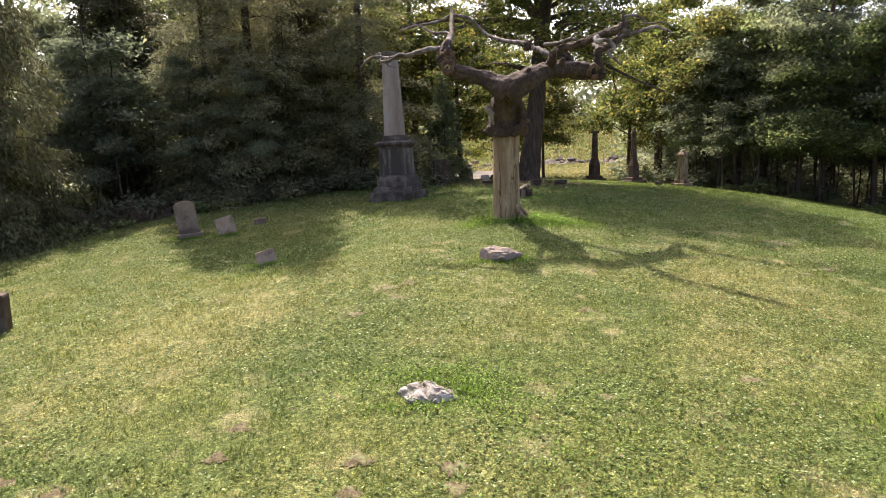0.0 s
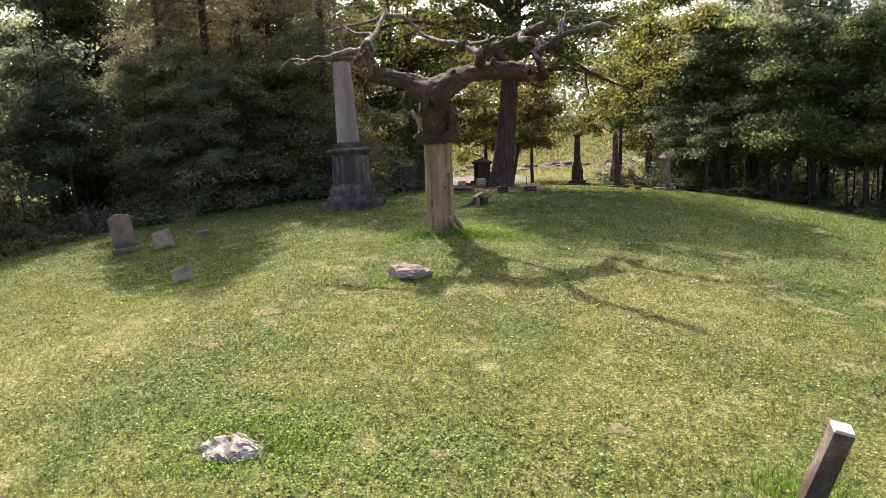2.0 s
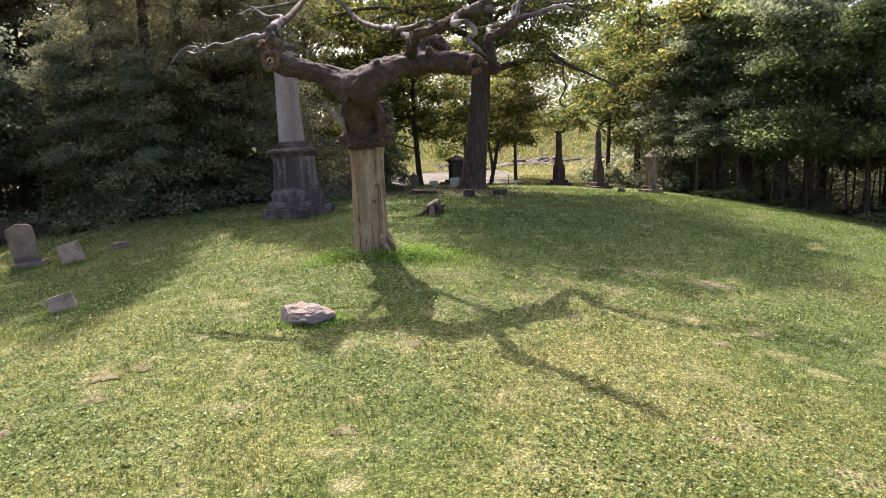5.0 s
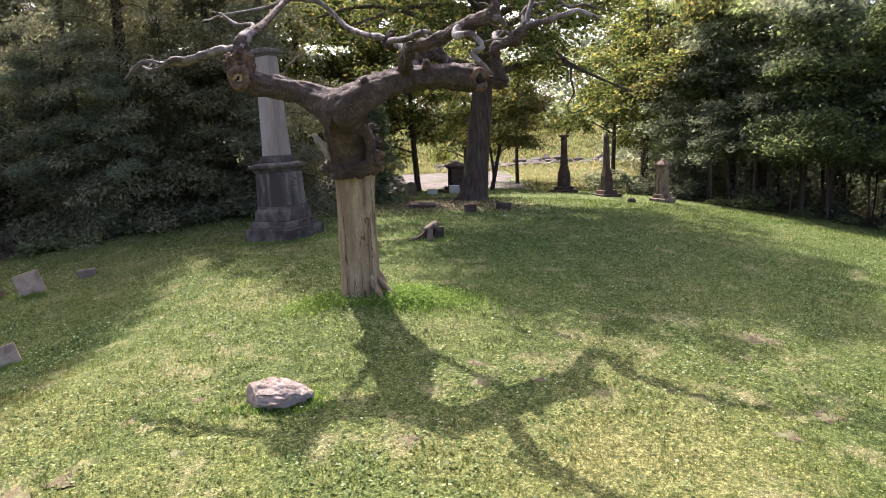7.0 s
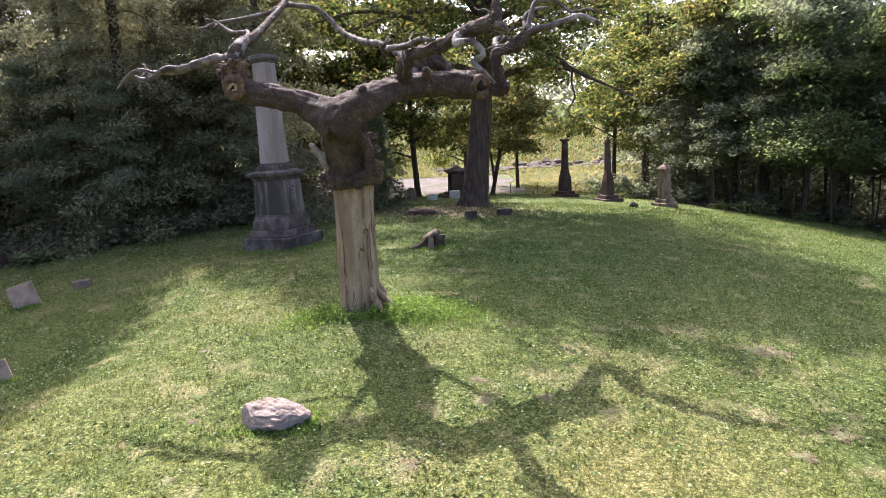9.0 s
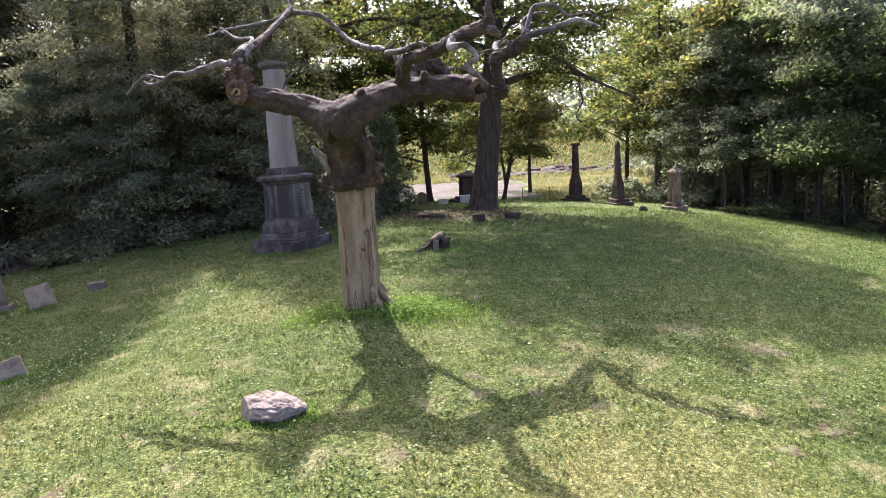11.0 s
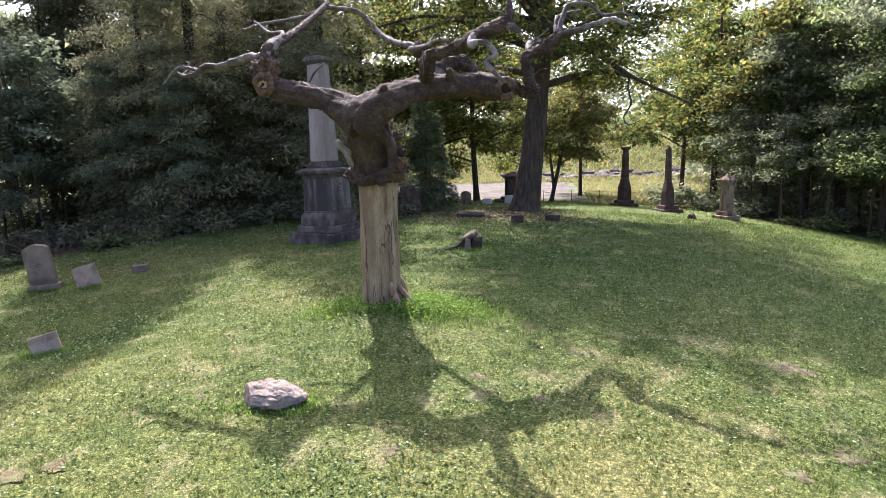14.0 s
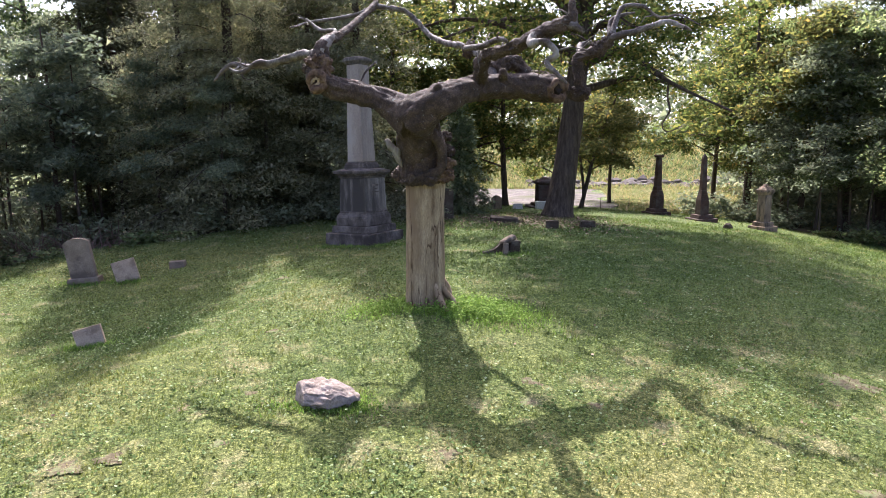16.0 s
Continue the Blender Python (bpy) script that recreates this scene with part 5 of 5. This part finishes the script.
for k, (x, y, z, r) in enumerate(KNOTS):
    if k in (0, 3):
        # hollows where thick limbs were cut
        t = r / 0.17
        face = Matrix.Translation((x, y - 0.02, z)) @ Vector((0.55, -0.8, -0.12) if k == 3 else (0.1, -0.95, -0.15)).to_track_quat("Z", "Y").to_matrix().to_4x4()
        lip = [(*(face @ Vector((math.cos(a * 0.7854) * 0.1 * t * (1 + 0.12 * math.sin(a * 1.9)), math.sin(a * 0.7854) * 0.115 * t, 0.02 * math.sin(a * 2.3)))), (0.05 + 0.012 * math.sin(a * 1.3)) * t) for a in range(9)]
        knot = part("knot", ridged(tube(lip, 20, 0.02, 0.45, 8.0, 2.0 + k), 0.012, 16, 16, 16), M_KNOT, ELM, "rolled lip of a rotten hollow", True)
        for q in (0.066, 0.038) if k == 0 else ():
            ring = [(*(face @ Vector((math.cos(a * 0.7854) * q * t, math.sin(a * 0.7854) * q * 1.15 * t, 0.028 - 0.3 * q + 0.012 * math.sin(a * 1.7 + q * 90)))), (0.02 + 0.006 * math.sin(a * 2.1)) * t) for a in range(9)]
            part("ring", tube(ring, 12, 0.02, 0.35, 12.0, q * 50), M_DEADWOOD, knot, "amber ring of heartwood", True)
        # a solid dark lump fills the lip and paints the depth of the hole
        part("hollow", lump((0.11 if k == 3 else 0.085) * t, 5.0 + k, 0.35, 2.5, 4, (1, 1, 1), (x - 0.02 * t, y + 0.03 * t, z)), M_HOLLOW_SHADE, knot, "solid near-black lump coloured as the shade inside the rotten hollow", True)
        continue
    part("knot", ridged(lump(r * (0.92 if k == 1 else 0.88), k * 2.3 + 1, 0.5, 2.2, 5, (1, 0.9, 1), (x, y, z)), 0.03 if k == 1 else 0.014, 11, 11, 6), M_KNOT if k == 1 else M_BARK, ELM, "", True)


# ---- the tall monument ----
def obelisk():
    x, y = -1.54, 20.8
    z = gz(x, y) - 0.09
    ob = empty("obelisk_monument", pose(x, y, z, 0, -1.5, -22.5), "tall grey stone monument with a tapered shaft on a stepped base", "monument")
    ob.scale = (0.925, 0.925, 1.0)
    part("plinth", frustum(1.55, 1.55, 1.53, 1.53, 0.58, -0.2, 0.025, 0.014, 1), M_GRANITE, ob, "dark stained bottom slab")
    part("step", frustum(1.27, 1.27, 1.24, 1.24, 0.17, 0.382, 0.02, 0.01, 2), M_GRANITE, ob)
    bm = frustum(1.09, 1.09, 1.07, 1.07, 0.22, 0.554, 0.02, 0.008, 3)
    frustum(1.07, 1.07, 0.96, 0.96, 0.10, 0.775, 0.02, 0.006, 4, bm)
    frustum(0.96, 0.96, 0.94, 0.94, 0.04, 0.876, 0.01, 0.004, 15, bm)
    part("base_moulding", bm, M_GRANITE, ob, "thick base block with a sloped top")
    part("die", frustum(0.915, 0.915, 0.875, 0.875, 0.82, 0.918, 0.012, 0.006, 5), M_DIE, ob, "die streaked with dark runs and worn lettering")
    bm = frustum(0.89, 0.89, 0.93, 0.93, 0.05, 1.741, 0.01, 0.005, 6)
    frustum(0.94, 0.94, 1.03, 1.03, 0.06, 1.793, 0.012, 0.005, 16, bm)
    frustum(1.11, 1.11, 1.11, 1.11, 0.075, 1.855, 0.012, 0.01, 7, bm)
    frustum(1.06, 1.06, 0.72, 0.72, 0.055, 1.931, 0.01, 0.006, 8, bm)
    part("cornice", bm, M_GRANITE, ob, "jutting dark cornice")
    bm = frustum(0.68, 0.68, 0.66, 0.66, 0.10, 1.988, 0.012, 0.005, 9)
    frustum(0.64, 0.64, 0.57, 0.57, 0.05, 2.09, 0.012, 0.005, 10, bm)
    part("shaft_base", bm, M_GRANITE, ob)
    part("shaft", frustum(0.55, 0.55, 0.415, 0.415, 2.38, 2.142, 0.022, 0.004, 11), M_SHAFT, ob, "smooth pale grey tapered shaft")
    bm = frustum(0.42, 0.42, 0.53, 0.53, 0.07, 4.523, 0.01, 0.004, 12)
    frustum(0.57, 0.57, 0.56, 0.56, 0.07, 4.595, 0.014, 0.012, 13, bm)
    frustum(0.53, 0.53, 0.47, 0.47, 0.04, 4.667, 0.012, 0.014, 14, bm)
    part("cap", bm, M_DIE, ob, "chipped square cap")
    # worn lettering, too weathered to read
    for k, (w, h) in enumerate(((0.26, 0.045), (0.18, 0.025), (0.28, 0.025))):
        part("inscription_line", frustum(0.006, w, 0.006, w, h, 1.54 - 0.08 * k, 0, 0, k), M_GRANITE, ob).location = (0.4425 + 0.0014 * k, 0.0, 0)
    return ob


obelisk()


# ---- headstones ----
def headstone(name, label, at, turn, w, h, t, rise, lean, pitch, material, plinth=None, seed=0.0):
    x, y = at
    st = empty(name, pose(x, y, gz(x, y), 0, 0, turn), label, "headstone")
    body = part("slab", tablet(w, h, t, rise, seed), material, st)
    body.matrix_basis = pose(0, 0, 0.02, pitch, lean, 0)
    if plinth:
        pw, pd, ph = plinth
        b = part("base", frustum(pw, pd, pw * 0.97, pd * 0.92, ph + 0.15, -0.15, 0.012, 0.012, seed), material, st)
        b.matrix_basis = pose(0, 0, 0.0, pitch * 0.4, lean * 0.6, 0)
    return st


headstone("headstone", "tall grey headstone with a curved head, leaning on its low base", (-7.05, 17.5), 16, 0.54, 1.0, 0.11, 0.09, -7, 3, M_SLATE, (0.68, 0.3, 0.12), 1.0)
headstone("headstone", "small square grey headstone sunk askew in the grass", (-6.05, 17.6), 30, 0.48, 0.46, 0.09, 0.0, -14, -4, M_PALESLATE, None, 2.0)
headstone("headstone", "low square grey headstone tilted in the shade", (-3.85, 13.6), 30, 0.40, 0.29, 0.09, 0.0, -13, -6, M_PALESLATE, None, 3.0)
headstone("headstone", "dark upright headstone with a flat head behind the elm", (-0.2, 24.9), 20, 0.62, 0.95, 0.2, 0.05, 0, 0, M_DARKSTONE, None, 4.0)
headstone("headstone", "small brown headstone with a rounded head", (1.0, 30.5), 5, 0.42, 0.52, 0.12, 0.13, -2, 0, M_PEDESTAL, None, 5.0)


def block_thing(name, label, cat, at, size, turn, material, lean=(0, 0), sink=0.06, bevel=0.02, chip=0.015, seed=0.0, taper=0.94):
    x, y = at
    w, d, h = size
    ob = part(name, frustum(w, d, w * taper, d * taper, h + sink, -sink, bevel, chip, seed), material)
    ob.matrix_world = pose(x, y, gz(x, y), lean[0], lean[1], turn)
    return tagged(ob, label, cat)


block_thing("headstone", "thick rough dark headstone with a chipped head", "headstone", (-6.84, 9.0), (0.85, 0.36, 0.62), 20, M_DARKSTONE, (-2, 4), chip=0.03, bevel=0.04, seed=11)
block_thing("grave_marker", "small flat grey grave marker low in the grass", "grave marker", (-5.4, 18.5), (0.36, 0.2, 0.16), 15, M_SLATE, (0, -3), seed=1)
block_thing("grave_marker", "small white slanted marble marker", "grave marker", (1.8, 31.0), (0.38, 0.26, 0.2), 10, M_WHITE, (-14, 0), seed=2)
block_thing("grave_marker", "white marble marker at the foot of the maple", "grave marker", (2.7, 31.6), (0.44, 0.26, 0.32), 5, M_WHITE, seed=3)
block_thing("grave_marker", "dark square footstone before the maple", "grave marker", (3.2, 23.4), (0.37, 0.24, 0.22), 5, M_DARKSTONE, seed=4)
block_thing("grave_marker", "dark square footstone in the maple's shade", "grave marker", (4.22, 24.1), (0.43, 0.26, 0.2), 8, M_DARKSTONE, seed=5)
block_thing("stone_slab", "broken flat stone slab lying among dead leaves", "stone slab", (1.75, 24.5), (0.9, 0.5, 0.15), 4, M_DARKSTONE, (3, 3), chip=0.05, seed=6)


def rock(name, label, at, size, turn, material, seed, sink=0.3, rough=0.35, taper=0.0, crag=0.0, facets=16):
    """A fieldstone with broken facets. taper: how far it falls to a low nose at one end; crag: depth of its crevices."""
    x, y = at
    bm = lump(0.5, seed, rough, 1.6, 5, size)
    cut = random.Random(int(seed * 7))
    planes = []
    for k in range(facets):
        n = Vector((cut.uniform(-1, 1), cut.uniform(-1, 1), cut.uniform(-0.4, 1))).normalized()
        reach = max(v.co.dot(n) for v in bm.verts)
        planes.append((n, reach * cut.uniform(0.72, 0.93)))
    for v in bm.verts:
        for n, d in planes:
            over = v.co.dot(n) - d
            if over > 0:
                v.co -= n * over * 0.93
        along = v.co.x / (0.5 * size[0])
        if taper:
            v.co.z *= 1 - taper * max(-0.35, min(1, along))
            v.co.y *= 1 - 0.45 * taper * max(0, along) ** 2
        v.co += v.co.normalized() * (0.006 * noise.noise(v.co * 16) - 0.012 * max(0, 0.25 - abs(noise.noise(v.co * 5 + Vector((seed, 0, 0))))))
        if crag:
            p = Vector((v.co.x * 9 + v.co.y * 5, v.co.y * 14, v.co.z * 9))
            v.co.z += crag * (0.5 * noise.noise(p * 0.5) - 1.3 * max(0, 0.22 - abs(noise.noise(p * 0.6 + Vector((seed, 0, 0))))) / 0.22 + 0.35 * noise.noise(p * 2.1))
    ob = part(name, bm, material, None, "", False)
    ob.matrix_world = pose(x, y, gz(x, y) + size[2] * 0.5 * (1 - 2 * sink), 0, 0, turn)
    return tagged(ob, label, "rock")


rock("fieldstone", "pale pinkish fieldstone with a low pointed end, lying before the elm", (0.92, 11.05), (0.8, 0.5, 0.28), -8, M_ROCK, 9.0, 0.22, 0.22, 0.42, 0.016, 11)
rock("fieldstone", "flat craggy white and rusty rock sunk in clover", (-0.17, 5.98), (0.57, 0.39, 0.14), -24, M_FLATROCK, 5.0, 0.42, 0.3, 0.2, 0.036, 6)
rock("fieldstone", "small dark stone on the crest of the lawn", (9.05, 27.9), (0.3, 0.25, 0.22), 0, M_DARKSTONE, 7.0, 0.2)


def leaning_post():
    base, top = Vector((4.22, 5.42, gz(4.22, 5.42) - 0.12)), Vector((4.36, 5.23, 1.03))
    axis = (top - base).normalized()
    turn = Matrix.Translation(base) @ axis.to_track_quat("Z", "Y").to_matrix().to_4x4() @ pose(0, 0, 0, 0, 0, 38)
    h = (top - base).length
    st = empty("stone_post", turn, "leaning square granite corner post with a white top", "stone post")
    part("shaft", frustum(0.145, 0.145, 0.136, 0.136, h - 0.02, 0, 0.006, 0.006, 1), M_GRANITE, st)
    part("top", frustum(0.136, 0.136, 0.122, 0.122, 0.022, h - 0.018, 0.004, 0.002, 2), M_WHITE, st, "flat white top")


leaning_post()


def fallen_monument():
    """The broken stone behind the elm: a sweeping foot, an upright stub and a rolled slab that leans on it."""
    x, y = 2.13, 18.9
    st = empty("broken_headstone", pose(x, y, gz(x, y), 0, 0, 12), "broken dark headstone leaning back on its sweeping foot", "headstone")
    st.scale = (1.2, 1.1, 0.8)
    side = [(-0.36, -0.05), (-0.36, 0.05), (-0.26, 0.06), (-0.15, 0.10), (-0.07, 0.19), (-0.02, 0.31), (0.03, 0.35), (0.08, 0.33), (0.09, 0.2), (0.1, -0.05)]
    bm = bmesh.new()
    near = [bm.verts.new((px, -0.1, pz)) for px, pz in side]
    back = [bm.verts.new((px * 0.95, 0.12, pz * 0.96)) for px, pz in side]
    bm.faces.new(near)
    bm.faces.new(back[::-1])
    for k in range(len(side)):
        q = (k + 1) % len(side)
        bm.faces.new((near[q], near[k], back[k], back[q]))
    bmesh.ops.bevel(bm, geom=bm.edges[:], offset=0.012, segments=1, affect="EDGES")
    bmesh.ops.recalc_face_normals(bm, faces=bm.faces[:])
    part("foot", bm, M_DARKSTONE, st, "sweeping carved foot")
    a = part("stub", frustum(0.1, 0.08, 0.085, 0.07, 0.34, -0.04, 0.01, 0.008, 3), M_SLATE, st, "pale upright broken stub")
    a.matrix_basis = pose(0.05, -0.13, 0, 0, 2, 10)
    roll = tube([(-0.01, -0.1, 0.29, 0.02), (0.0, -0.09, 0.3, 0.07), (0.11, 0.0, 0.36, 0.082), (0.22, 0.08, 0.43, 0.078), (0.245, 0.1, 0.44, 0.02)], 14, 0.06, 0.12, 4.0, 3.0)
    part("rolled_slab", roll, M_PEDESTAL, st, "rolled head of the fallen slab", True)
    b = part("slab", frustum(0.28, 0.14, 0.22, 0.1, 0.38, -0.05, 0.02, 0.02, 7), M_DARKSTONE, st, "fallen slab resting on the stub")
    b.matrix_basis = pose(0.2, 0.06, 0, 4, 6, 33)


fallen_monument()


def far_obelisk(at, turn, k, label, square_cap=True, s=1.0):
    x, y = at
    st = empty("obelisk_monument", pose(x, y, gz(x, y) - 0.05, 0, 0.8 if k == 1 else -0.5, turn), label, "monument")
    part("plinth", frustum(0.88, 0.88, 0.86, 0.86, 0.16, 0, 0.02, 0.01, k), M_BROWN, st)
    part("step", frustum(0.64, 0.64, 0.58, 0.58, 0.14, 0.16, 0.02, 0.01, k + 2), M_BROWN, st)
    bm = frustum(0.50 * s, 0.50 * s, 0.47 * s, 0.47 * s, 0.55, 0.30, 0.015, 0.008, k + 3)
    frustum(0.47 * s, 0.47 * s, 0.36 * s, 0.36 * s, 0.2, 0.853, 0.01, 0.006, k + 4, bm)
    frustum(0.36 * s, 0.36 * s, 0.30 * s, 0.30 * s, 0.16, 1.056, 0.008, 0.006, k + 7, bm)
    part("die", bm, M_BROWN, st)
    part("shaft", frustum(0.29 * s, 0.29 * s, 0.22 * s, 0.22 * s, 1.2, 1.218, 0.015, 0.005, k + 5), M_BROWN, st)
    if square_cap:
        bm = frustum(0.23, 0.23, 0.31, 0.31, 0.06, 2.42, 0.01, 0.004, k + 6)
        frustum(0.31, 0.31, 0.27, 0.27, 0.06, 2.482, 0.01, 0.004, k + 8, bm)
        part("cap", bm, M_BROWN, st, "jutting square cap")
    else:
        part("tip", frustum(0.22 * s, 0.22 * s, 0.03, 0.03, 0.16, 2.42, 0.004, 0.003, k + 6), M_BROWN, st)


far_obelisk((7.5, 33.2), 30, 1, "brown stone monument with a tapered shaft and flat cap", True, 0.84)
far_obelisk((8.8, 30.7), 20, 2, "slender brown stone obelisk on a stepped base", False, 0.72)


def pedestal(at, turn, s, material, label, k, wide=0.85, tall=1.14):
    x, y = at
    st = empty("pedestal_monument", pose(x, y, gz(x, y) - 0.05, 0, 0, turn), label, "monument")
    st.scale = (wide, wide, tall)
    part("plinth", frustum(0.92 * s, 0.92 * s, 0.9 * s, 0.9 * s, 0.2 * s, 0, 0.03, 0.03, k), material, st)
    part("step", frustum(0.66 * s, 0.66 * s, 0.62 * s, 0.62 * s, 0.14 * s, 0.2 * s, 0.02, 0.01, k + 1), material, st)
    part("die", frustum(0.45 * s, 0.45 * s, 0.42 * s, 0.42 * s, 0.92 * s, 0.34 * s, 0.015, 0.006, k + 2), material, st)
    bm = frustum(0.44 * s, 0.44 * s, 0.56 * s, 0.56 * s, 0.1 * s, 1.262 * s, 0.012, 0.005, k + 3)
    frustum(0.6 * s, 0.6 * s, 0.57 * s, 0.57 * s, 0.08 * s, 1.365 * s, 0.012, 0.005, k + 4, bm)
    part("cornice", bm, material, st)
    bm = frustum(0.5 * s, 0.5 * s, 0.3 * s, 0.3 * s, 0.1 * s, 1.447 * s, 0.012, 0.005, k + 5)
    frustum(0.24 * s, 0.24 * s, 0.1 * s, 0.1 * s, 0.09 * s, 1.549 * s, 0.02, 0.005, k + 6, bm)
    part("finial", bm, material, st)


pedestal((10.55, 29.2), 35, 0.9, M_PEDESTAL, "grey pedestal monument with a moulded cap beside the woods", 1)
pedestal((2.82, 33.0), 15, 1.05, M_BROWN, "broad brown pedestal monument half hidden by the maple", 8, 1.45, 0.8)


def litter():
    """Dead leaves under the maple and a few blown over the lawn."""
    rng = np.random.default_rng(31)
    a = np.stack([rng.normal(2.5, 1.5, 3200), rng.normal(25.3, 1.2, 3200)], -1)
    b = np.stack([rng.uniform(-7, 10, 130), rng.uniform(4, 24, 130)], -1)
    xy = np.concatenate([a, b])
    c = np.concatenate([xy, (ground_z(xy[:, 0], xy[:, 1]) + 0.03)[:, None]], 1)
    v, f = leaf_quads(c, np.where(xy[:, 1:] > 20, 0.055, 0.036), rng, 0.6, 1.3)
    tagged(sheet_mesh("leaf_litter", v, f, M_LITTER), "brown fallen leaves on the grass", "fallen leaves", kind="stuff")


litter()
